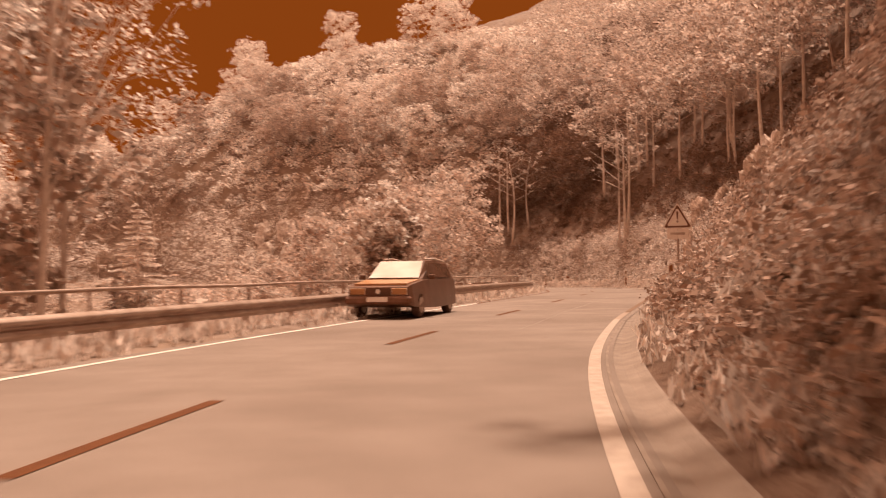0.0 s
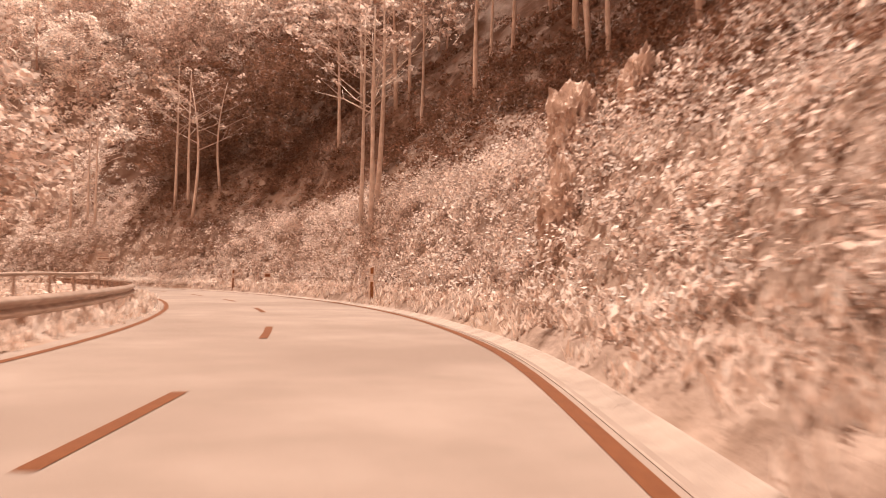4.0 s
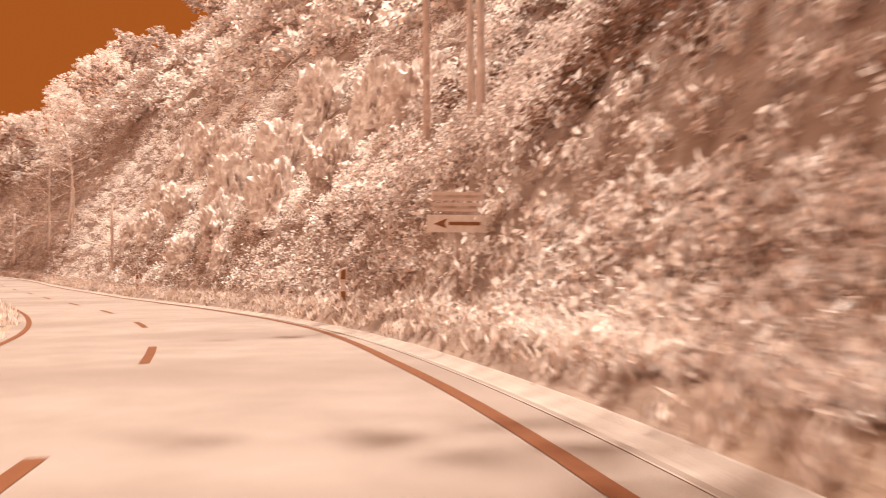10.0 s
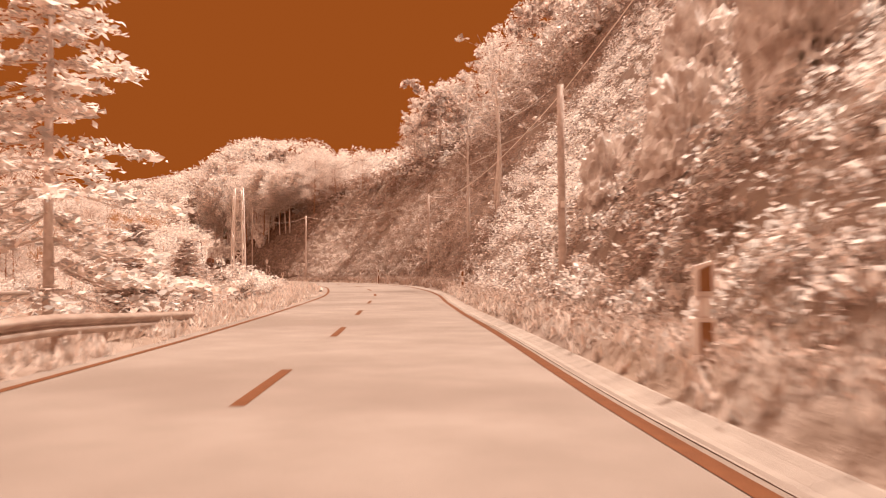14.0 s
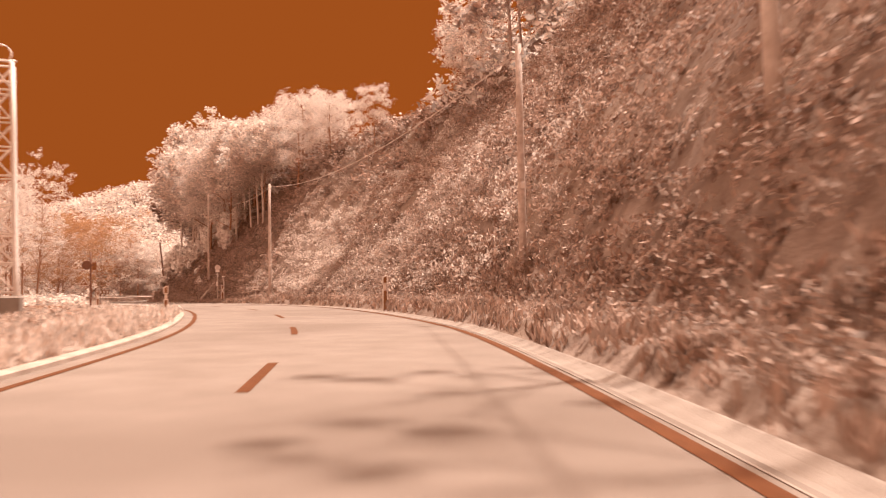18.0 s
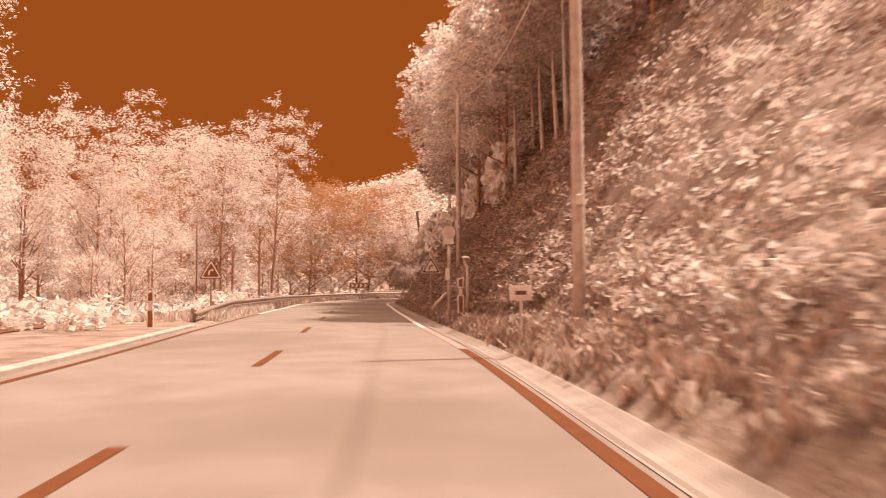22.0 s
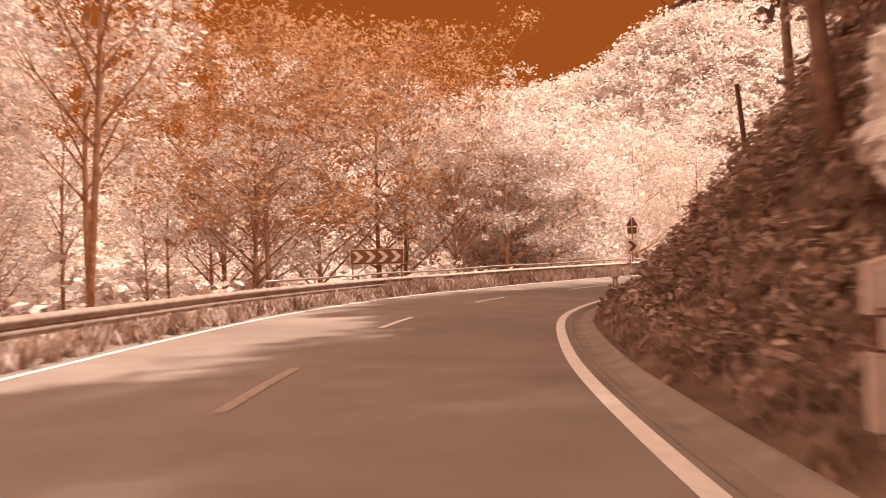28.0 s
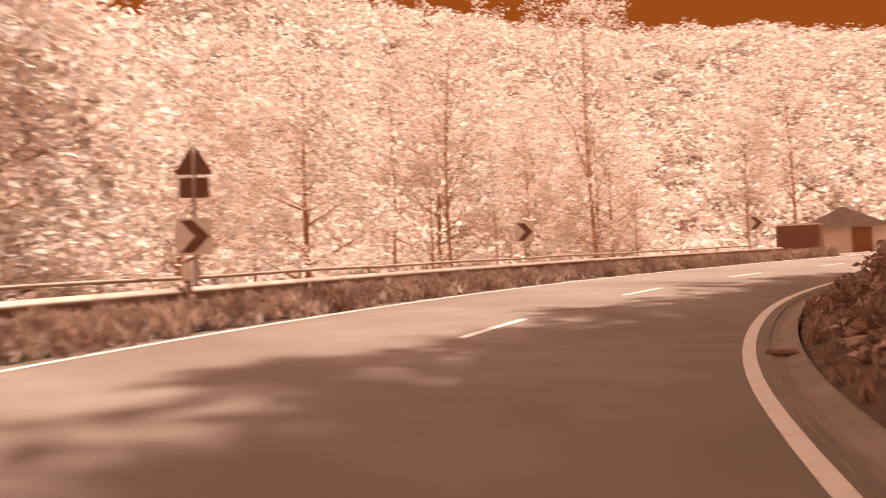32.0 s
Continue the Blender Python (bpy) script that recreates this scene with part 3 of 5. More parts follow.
def branch_skeleton(h, spread, limbs, r0, lean=0.0, first=0.35, rise=0.55):
    """Trunk and limb tubes, and the places where the leaf clumps sit."""
    pieces, tips = [], []
    steps = 7
    bend = rng.normal(size=2) * 0.03 * h
    trunk = []
    for i in range(steps + 1):
        t = i / steps
        trunk.append((lean * h * t * t + bend[0] * math.sin(t * 3), bend[1] * math.sin(t * 2.4), h * t * 0.92 - 0.35 * (i == 0)))
    pieces.append(tube_arrays(trunk, [r0 * (1 - 0.82 * i / steps) for i in range(steps + 1)], 7))
    for k in range(limbs):
        t = first + (0.97 - first) * (k + rng.random() * 0.6) / limbs
        j = min(int(t * steps), steps - 1)
        f = t * steps - j
        base = np.array(trunk[j]) * (1 - f) + np.array(trunk[j + 1]) * f
        a = k * 2.4 + rng.random()
        ln = spread * (1.15 - 0.75 * abs(t - 0.55)) * rng.uniform(0.7, 1.15)
        mid = base + np.array((math.cos(a) * ln * 0.5, math.sin(a) * ln * 0.5, ln * rise * 0.45))
        end = base + np.array((math.cos(a) * ln, math.sin(a) * ln, ln * rise * rng.uniform(0.7, 1.3)))
        r = r0 * (1 - 0.82 * t) * 0.5
        pieces.append(tube_arrays([base, mid, end], [r, r * 0.6, r * 0.2], 5))
        tips += [mid * 0.5 + end * 0.5, end]
        for q in range(2):
            e2 = mid + np.array((math.cos(a + 1.1 * (q * 2 - 1)), math.sin(a + 1.1 * (q * 2 - 1)), 0.5)) * ln * 0.5
            pieces.append(tube_arrays([mid, e2], [r * 0.45, r * 0.12], 4))
            tips.append(e2)
    tips.append(np.array(trunk[-1]))
    return pieces, np.array(tips)


def crown_points(tips, n, rad, flat=0.75):
    """Leaf places: many tight clumps round the twig tips."""
    m = max(8, n // 13)
    big = tips[rng.integers(0, len(tips), m)] + unit_ball(m, flat) * (rad * rng.uniform(0.5, 1.2, m))[:, None]
    return big[rng.integers(0, m, n)] + unit_ball(n, 0.7) * (rad * 0.40)


def make_tree(h, spread, limbs, nleaf, size, leafm, barkm, lean=0.0, first=0.35, rad=1.1, r0=None, flat=0.5, rise=0.55):
    t = new("tree")
    pieces, tips = branch_skeleton(h, spread, limbs, r0 or h * 0.014, lean, first, rise)
    V, Fc = join_arrays(pieces)
    obj("trunk", V, Fc, barkm, t, smooth=True)
    if nleaf:
        leaves("crown", crown_points(tips, nleaf, rad), size, leafm, t, flat)
    return t


def make_conifer(h, leafm, barkm):
    t = new("tree")
    pieces = [tube_arrays([(0, 0, -0.3), (0.05, 0, h * 0.5), (0, 0, h)], [h * 0.014, h * 0.009, 0.01], 7)]
    pts = []
    z = h * 0.10
    while z < h * 0.97:
        r = (h - z) * 0.44 * rng.uniform(0.75, 1.15) + 0.15
        for k in range(7):
            a = rng.random() * 6.3
            ln = r * rng.uniform(0.75, 1.15)
            end = np.array((math.cos(a) * ln, math.sin(a) * ln, z - 0.16 * ln))
            pieces.append(tube_arrays([(0, 0, z), end * (0.5, 0.5, 1) + (0, 0, 0.05), end], [0.025, 0.015, 0.005], 4))
            m = int(34 * ln) + 8
            s = rng.random(m) ** 0.5
            p = np.array((0, 0, z)) + (end - (0, 0, z)) * s[:, None] + rng.normal(size=(m, 3)) * (0.15, 0.15, 0.06)
            pts.append(p)
        z += 0.55 * (h / 11)
    V, Fc = join_arrays(pieces)
    obj("trunk", V, Fc, barkm, t, smooth=True)
    leaves("crown", np.concatenate(pts), 0.115, leafm, t, 0.25, aspect=2.2)
    return t


def make_shrub(r, h, nleaf, size, leafm, barkm, stems=7, flowers=0):
    t = new("shrub")
    pieces, tips = [], []
    for k in range(stems):
        a = k * 2.4 + rng.random()
        e = np.array((math.cos(a) * r * rng.uniform(0.3, 0.8), math.sin(a) * r * rng.uniform(0.3, 0.8), h * rng.uniform(0.5, 0.95)))
        m = e * (0.4, 0.4, 0.55)
        pieces.append(tube_arrays([(0, 0, -0.2), m, e], [0.035, 0.022, 0.008], 5))
        tips += [m, e, (m + e) / 2]
    V, Fc = join_arrays(pieces)
    obj("stems", V, Fc, barkm, t, smooth=True)
    if nleaf:
        leaves("foliage", crown_points(np.array(tips), nleaf, r * 0.42, 0.8), size, leafm, t)
    if flowers:
        c = np.array(tips)[rng.integers(0, len(tips), flowers)] + unit_ball(flowers) * r * 0.55
        c = np.repeat(c, 9, axis=0) + rng.normal(size=(flowers * 9, 3)) * 0.05
        leaves("blossoms", c, 0.15, M_FLOWER, t, aspect=1.1)
    return t


def plant(proto, x, y, scale=1.0, rz=None, tilt=0.0, label="", category="tree", group="", dz=0.0):
    rz = rng.uniform(0, 360) if rz is None else rz
    o = copy_thing(proto, pose(x, y, on_ground(x, y) + dz, tilt, 0, rz))
    o.scale = (scale, scale, scale * rng.uniform(0.9, 1.12))
    return tagged(o, label, category, group)


def plant_at(proto, u, d, scale=1.0, **kw):
    p = rd(u, d)
    return plant(proto, p.x, p.y, scale, **kw)


PROTO = []


def keep(t):
    PROTO.append(t)
    return t


broad = [keep(make_tree(9.5, 3.4, 12, 6500, 0.17, M_LEAF, M_BARK, 0.02 * k, 0.30, 1.2)) for k in range(3)]
broad_f = [keep(make_tree(9.5, 3.4, 9, 1500, 0.38, M_LEAF, M_BARK, 0.03 * k, 0.30, 1.25)) for k in range(2)]
broad_lf = [keep(make_tree(10.5, 3.2, 11, 5000, 0.17, M_LEAF_L, M_BARK, 0.0, 0.22, 1.2)) for k in range(2)]
shade_s = [keep(make_tree(13.0, 4.4, 16, 6800, 0.24, M_LEAF_L, M_BARK_P, 0.0, 0.5, 1.5, 0.18)) for k in range(2)]
shade_t = [keep(make_tree(15.5, 5.4, 18, 8500, 0.36, M_LEAF_D, M_BARK, 0.0, 0.52, 1.8, 0.2)) for k in range(2)]
broad_d = [keep(make_tree(9.0, 3.2, 12, 6500, 0.17, M_LEAF_D, M_BARK, 0.05, 0.32, 1.15)) for k in range(2)]
broad_l = [keep(make_tree(11.0, 3.2, 14, 11000, 0.11, M_LEAF_L, M_BARK_O, 0.0, 0.18, 1.2)) for k in range(3)]
bare_trunk = [keep(make_tree(10.5, 2.6, 9, 160, 0.16, M_LEAF, M_BARK_P, 0.05 * (k - 1), 0.5, 0.8, 0.13)) for k in range(2)]
pale_trunk = [keep(make_tree(11.0, 3.0, 9, 900, 0.22, M_LEAF, M_BARK_P, 0.05 * (k - 1), 0.55, 1.1, 0.14)) for k in range(3)]
slender = [keep(make_tree(14.0, 2.4, 22, 7000, 0.09, M_LEAF_L, M_BARK_O, 0.03, 0.30, 0.9, 0.11, rise=1.4)) for k in range(3)]
slender_t = [keep(make_tree(13.0, 2.6, 24, 3800, 0.075, M_LEAF_L, M_BARK_P, 0.04, 0.3, 0.9, 0.09, rise=1.4)) for k in range(2)]
orange_t = [keep(make_tree(9.0, 4.2, 26, 8000, 0.10, M_LEAF_O, M_BARK_O, 0.0, 0.14, 1.25, 0.10, rise=0.9)) for k in range(1)]
bare = [keep(make_tree(7.0, 3.0, 18, 500, 0.12, M_LEAF_L, M_BARK_O, 0.02, 0.06, 0.7, 0.08, rise=1.2)) for k in range(2)]
bushy = keep(make_tree(8.5, 3.0, 22, 12000, 0.13, M_LEAF_L, M_BARK_O, 0.0, 0.04, 1.2, 0.12))
conifer = [keep(make_conifer(10.5, M_LEAF_L, M_BARK_P))]
conifer_d = [keep(make_conifer(5.0, M_LEAF, M_BARK))]
shrub = [keep(make_shrub(1.3, 1.6, 1100, 0.14, M_LEAF, M_BARK)) for k in range(2)]
shrub_l = [keep(make_shrub(1.7, 2.4, 2600, 0.10, M_LEAF_L, M_BARK)) for k in range(2)]
shrub_d = [keep(make_shrub(1.2, 1.3, 1100, 0.13, M_LEAF_D, M_BARK)) for k in range(2)]
blossom = keep(make_shrub(1.7, 3.6, 2600, 0.13, M_LEAF_D, M_BARK, 9, 150))


# stretches kept low so that the signs and posts stand free: from, to, width of the strip
CLEAR = [(22, 32, 1.9), (59, 64.5, 1.6), (76, 85.5, 1.6), (95, 106, 3.2), (104, 108.5, 1.5), (130, 136, 1.4), (161, 168, 1.5), (194, 201, 1.4), (216, 246, 1.7), (266, 273, 1.6), (283, 289, 1.6), (297, 303, 1.5)]


def clumps(name, u0, u1, d0, d1, n, per, rad, size, material, label, lift=0.35, up=0.0, flat=0.5, power=1.0, side=1, aspect=1.7, over=(0.0, 0.0)):
    """Undergrowth: n clumps of small leaves spread over a band beside the road; one mesh."""
    u = rng.uniform(u0, u1, n)
    e = d0 + (d1 - d0) * rng.random(n) ** power
    d = np.where(side > 0, w_right(u) + e, -w_left(u) - e)
    x = np.interp(u, CU, CL[:, 0]) + d * np.interp(u, CU, CN[:, 0])
    y = np.interp(u, CU, CL[:, 1]) + d * np.interp(u, CU, CN[:, 1])
    us, ds = road_sd(x, y)
    ok = (ds * side > 0) & (abs(ds) > abs(d) - 1.5)
    if side > 0 and rad > 0.32:
        for a, b, far in CLEAR:
            ok &= ~((u > a) & (u < b) & (e < far))
    x, y = x[ok], y[ok]
    z = height(x, y) + over[0] + (over[1] - over[0]) * rng.random(len(x))
    r = rad * rng.uniform(0.5, 1.4, len(x))
    c = np.stack([x, y, z + r * lift], 1)
    k = np.repeat(np.arange(len(x)), per)
    off = unit_ball(len(k), 0.8) * r[k][:, None]
    off[:, 2] = np.where(off[:, 2] < -0.3 * r[k], -off[:, 2], off[:, 2])
    ob = leaves(name, c[k] + off, size, material, None, flat, up, aspect)
    return tagged(ob, label, "undergrowth", kind="stuff")


# ---- roadside things ----
def stand(u, d, dz=0.0, turn=0.0, tilt_x=0.0, tilt_y=0.0):
    """A pose on the ground beside the road, with +y along the road."""
    p = ground_at(u, d)
    return pose(p.x, p.y, p.z + dz, tilt_x, tilt_y, yaw_at(u) + turn)


def rod(a, b, r, material, parent, name="pole", sides=8, r2=None, label=""):
    n = 4
    pts = [Vector(a).lerp(Vector(b), i / n) for i in range(n + 1)]
    return obj(name, *tube_arrays(pts, [r + ((r2 or r) - r) * i / n for i in range(n + 1)], sides), material, parent, label, smooth=True)


def flat(name, outline, y, thick, material, parent, label=""):
    bm = bmesh.new()
    prism(bm, outline, y, y + thick)
    bmesh.ops.recalc_face_normals(bm, faces=bm.faces)
    return part(name, bm, material, parent, label)


def tri(w, z0, inset=0.0, rad=0.05):
    """A triangle standing on its side, with cut corners."""
    h = w * 0.866
    k = inset
    pts = [(-w / 2 + k * 1.73, z0 + k), (w / 2 - k * 1.73, z0 + k), (0, z0 + h - 2 * k)]
    out = []
    for i in range(3):
        p, a, b = Vector(pts[i]), Vector(pts[i - 1]), Vector(pts[(i + 1) % 3])
        for q in (a, b):
            out.append(tuple(p + (q - p).normalized() * rad))
    return out


def rect(x0, z0, x1, z1):
    return [(x0, z0), (x1, z0), (x1, z1), (x0, z1)]


def delineator(u, d, pale=False, base=0.28, lean=0.0):
    """base: how high over the road the verge lies at its foot."""
    foot = rd(u, d, base)
    t = tagged(thing("delineator_post", pose(*foot, 0, lean, yaw_at(u)), "pale delineator post with dark band on the grass verge" if pale else "orange-brown delineator post with pale edges on the grass verge",
               "delineator", "delineator posts"), "")
    # white post: sun glare is put in as orange faces with pale rims
    body, rim = (M_PALE, M_TAN) if pale else (M_POST_O, M_PALE)
    for nm, z0, z1, slant in (("upper_face", 0.70, 0.98, 0.05), ("lower_face", -0.5, 0.48, 0.0)):
        flat(nm, [(-0.052, z0 + 0.025), (0.052, z0 + 0.025), (0.052, z1 - 0.02), (-0.052, z1 - slant - 0.02)], -0.045, 0.02, body, t)
        flat("rim", [(-0.088, z0 - 0.012), (0.088, z0 - 0.012), (0.088, z1 + 0.016), (-0.088, z1 + 0.016 - slant)], -0.024, 0.07, rim, t)
    flat("band", [(-0.05, 0.48), (0.05, 0.48), (0.05, 0.70), (-0.05, 0.70)], -0.02, 0.06, M_DARK if pale else M_TAN, t, "dark band" if pale else "tan band")
    flat("reflector", [(-0.03, 0.51), (0.03, 0.51), (0.03, 0.67), (-0.03, 0.67)], -0.04, 0.018, M_PALE, t, "pale reflector")
    return t


def warning_sign(u, d, w, z0, kind, dark, label, plate=False, turn=0.0, back=False, base=None):
    t = thing("warning_sign", stand(u, d, 0, turn), label, "road sign")
    g = ground_at(u, d).z - float(z_road(u))
    z0 = z0 - g
    rod((0, 0.03, -0.3), (0, 0.03, z0 + w * 0.7), 0.032, M_STEEL, t, "pole")
    edge, field, mark = (M_DARK, M_PALE, M_DARK) if dark else (M_PALE, M_ORANGE, M_PALE)
    if back:
        flat("back_plate", tri(w, z0), 0.0, 0.012, M_DARK, t, "dark back of the plate")
        rod((0, -0.02, z0 - 0.4), (0, -0.02, z0 + w * 0.8), 0.026, M_POLE, t, "clamp_rail")
    else:
        flat("rim", tri(w + 0.09, z0 - 0.028), 0.0, 0.012, M_PALE if dark else M_DARK, t, "thin outer rim")
        flat("border", tri(w, z0), -0.006, 0.006, edge, t)
        flat("field", tri(w, z0, w * 0.065), -0.011, 0.005, field, t)
        if kind == "!":
            flat("exclamation_mark", [(-0.02 * w / 0.9, z0 + 0.30 * w), (0.02 * w / 0.9, z0 + 0.30 * w), (0.035 * w / 0.9, z0 + 0.6 * w), (-0.035 * w / 0.9, z0 + 0.6 * w)], -0.015, 0.004, mark, t)
            flat("exclamation_dot", rect(-0.028, z0 + 0.19 * w, 0.028, z0 + 0.255 * w), -0.015, 0.004, mark, t)
        else:
            k = w
            flat("curve_arrow", [(-0.13 * k, z0 + 0.14 * k), (-0.05 * k, z0 + 0.14 * k), (-0.05 * k, z0 + 0.33 * k), (0.04 * k, z0 + 0.36 * k), (0.04 * k, z0 + 0.31 * k), (0.15 * k, z0 + 0.39 * k),
                                 (0.04 * k, z0 + 0.47 * k), (0.04 * k, z0 + 0.42 * k), (-0.09 * k, z0 + 0.38 * k), (-0.13 * k, z0 + 0.32 * k)], -0.015, 0.004, mark, t)
    if plate:
        a, b = z0 - 0.37, z0 - 0.05
        m = M_DARK if back else M_PALE
        flat("plate", rect(-w * 0.37, a, w * 0.37, b), 0.0, 0.01, m, t, "dark back of the plate" if back else "tan rectangular plate with unreadable text")
        if not back:
            flat("plate_rim", rect(-w * 0.37 - 0.012, a - 0.012, w * 0.37 + 0.012, b + 0.012), 0.003, 0.004, M_PALE, t)
            flat("text_bar", rect(-w * 0.27, (a + b) / 2 - 0.035, w * 0.27, (a + b) / 2 + 0.04), -0.004, 0.004, M_BARK, t)
    return t


def chevron_outline(x, z, w, h):
    """A chevron that points to the right."""
    return [(x, z), (x + w * 0.45, z), (x + w, z + h / 2), (x + w * 0.45, z + h), (x, z + h), (x + w * 0.5, z + h / 2)]


def chevron_board(u, d, w, h, z0, turn):
    t = thing("chevron_board", stand(u, d, 0, turn), "long orange-brown chevron board with four pale arrows on two legs", "road sign")
    z0 -= ground_at(u, d).z - float(z_road(u))
    flat("board", rect(-w / 2, z0, w / 2, z0 + h), 0, 0.02, M_ORANGE, t)
    flat("board_rim", rect(-w / 2 - 0.015, z0 - 0.015, w / 2 + 0.015, z0 + h + 0.015), 0.005, 0.012, M_PALE, t)
    for k in range(4):
        flat("arrow", chevron_outline(-w / 2 + 0.06 + k * (w - 0.06) / 4, z0 + 0.06, (w - 0.06) / 4 - 0.08, h - 0.12), -0.006, 0.006, M_PALE, t)
    for x in (-w / 2 + 0.06, w / 2 - 0.06):
        rod((x, 0.04, -0.4), (x, 0.04, z0 + h - 0.05), 0.028, M_BARK_O, t, "leg")
    return t


def chevron_plate(u, d, s, z0, turn):
    t = thing("chevron_sign", stand(u, d, 0, turn), "square pale sign with one dark chevron on a post", "road sign", "chevron signs")
    z0 -= ground_at(u, d).z - float(z_road(u))
    flat("plate", rect(-s / 2, z0, s / 2, z0 + s), 0, 0.012, M_PALE, t)
    flat("arrow", chevron_outline(-s * 0.36, z0 + s * 0.06, s * 0.78, s * 0.88), -0.006, 0.006, M_DARK, t, "dark chevron")
    rod((0, 0.035, -0.4), (0, 0.035, z0 + s * 0.9), 0.026, M_STEEL, t, "post")
    return t


def stake_plate(u, d, z, w=0.28, h=0.17):
    t = thing("marker_plate", stand(u, d), "small pale rectangular marker plate on a stake in the verge", "marker", "marker plates")
    z -= ground_at(u, d).z - float(z_road(u))
    flat("plate", rect(-w / 2, z - h / 2, w / 2, z + h / 2), -0.012, 0.012, M_ORANGE if u < 150 else M_PALE, t)
    flat("plate_rim", rect(-w / 2 - 0.03, z - h / 2 - 0.03, w / 2 + 0.03, z + h / 2 + 0.03), -0.004, 0.008, M_PALE, t)
    flat("text_bar", rect(-w * 0.3, z - 0.03, w * 0.3, z + 0.03), -0.017, 0.004, M_DARK, t)
    rod((0, 0.015, -0.3), (0, 0.015, z), 0.02, M_POLE, t, "stake")
    return t


def direction_sign(u, d, z, w, turn):
    t = thing("direction_sign", stand(u, d, 0, turn), "pale arrow board under two unreadable slats on one post", "road sign")
    z -= ground_at(u, d).z - float(z_road(u))
    flat("arrow_board", rect(-w / 2, z, w / 2, z + 0.3), 0, 0.015, M_PALE, t)
    flat("arrow_shaft", rect(-w * 0.15, z + 0.12, w * 0.38, z + 0.18), -0.006, 0.006, M_ORANGE, t)
    flat("arrow_head", [(-w * 0.4, z + 0.14), (-w * 0.18, z + 0.07), (-w * 0.22, z + 0.15), (-w * 0.17, z + 0.24)], -0.006, 0.006, M_ORANGE, t)
    for k in range(2):
        flat("slat", rect(-w * 0.42, z + 0.36 + k * 0.19, w * 0.42, z + 0.51 + k * 0.19), 0, 0.015, M_TAN, t)
        flat("text_bar", rect(-w * 0.38, z + 0.41 + k * 0.19, w * 0.4, z + 0.455 + k * 0.19), -0.005, 0.005, M_BARK, t)
    rod((0, 0.04, -0.3), (0, 0.04, z + 0.75), 0.03, M_STEEL, t, "post")
    return t


POLE_TOPS = {}


def utility_pole(u, d, h, label, dark=False, lean=(0, 0), r=0.11, key=None):
    t = thing("utility_pole", stand(u, d, 0, 0, *lean), label, "pole", "utility poles")
    m = M_POLE_D if dark else M_POLE
    rod((0, 0, -0.5), (0, 0, h), r, m, t, "shaft", 10, r * 0.72)
    bm = bmesh.new()
    box(bm, (-0.05, -r - 0.012, 1.9), (0.05, -r + 0.02, 2.05), 0.004)
    part("number_plate", bm, M_PALE, t, "small pale plate")
    bm = bmesh.new()
    bmesh.ops.create_cone(bm, cap_ends=True, segments=8, radius1=0.045, radius2=0.03, depth=0.14, matrix=Matrix.Translation((r * 0.9, 0, h - 0.18)))
    part("insulator", bm, M_PALE, t)
    POLE_TOPS[key or len(POLE_TOPS)] = t.matrix_world @ Vector((r * 0.9, 0, h - 0.12))
    return t


def wire(a, b, sag, label="thin overhead wire between the poles"):
    a, b = Vector(a), Vector(b)
    pts = [a.lerp(b, i / 16) - Vector((0, 0, sag * 4 * (i / 16) * (1 - i / 16))) for i in range(17)]
    return tagged(obj("overhead_wire", *tube_arrays(pts, [0.014] * 17, 5), M_PALE), label, "wire", "overhead wires")


def lattice_pylon(u, d, h, w):
    t = thing("lattice_mast", stand(u, d, 0, 8), "pale steel lattice mast with cross braces beside the road", "mast")
    top = w * 0.62

    def corner(i, z):
        k = w / 2 + (top / 2 - w / 2) * z / h
        return Vector(((-k, k, k, -k)[i], (-k, -k, k, k)[i], z))
    for i in range(4):
        rod(corner(i, -0.3), corner(i, h), 0.065, M_PALE, t, "leg", 4)
    n = 9
    for k in range(n):
        z0, z1 = h * k / n, h * (k + 1) / n
        for i in range(4):
            j = (i + 1) % 4
            a, b = (i, j) if k % 2 else (j, i)
            rod(corner(a, z0), corner(b, z1), 0.04, M_PALE, t, "brace", 4)
            rod(corner(i, z1), corner(j, z1), 0.036, M_PALE, t, "ring_bar", 4)
    arc = [Vector((0.27 * math.cos(a), 0, h + 0.28 + 0.27 * math.sin(a))) for a in np.linspace(-0.6, 3.7, 11)]
    obj("top_arch", *tube_arrays(arc, [0.03] * 11, 5), M_PALE, t, smooth=True)
    for z in (h * 0.93, h + 0.1):
        rod((-0.55, 0, z), (0.4, 0, z), 0.035, M_PALE, t, "cross_arm", 5)
    bm = bmesh.new()
    box(bm, (-0.62, -0.62, -0.4), (0.62, 0.62, 0.72), 0.06)
    part("footing", bm, M_CONC, t, "pale concrete footing")
    bm = bmesh.new()
    box(bm, (-0.28, -0.2, h * 0.74), (-0.02, 0.1, h * 0.9), 0.02)
    part("transformer_box", bm, M_TAN, t, "tan box near the top")
    return t


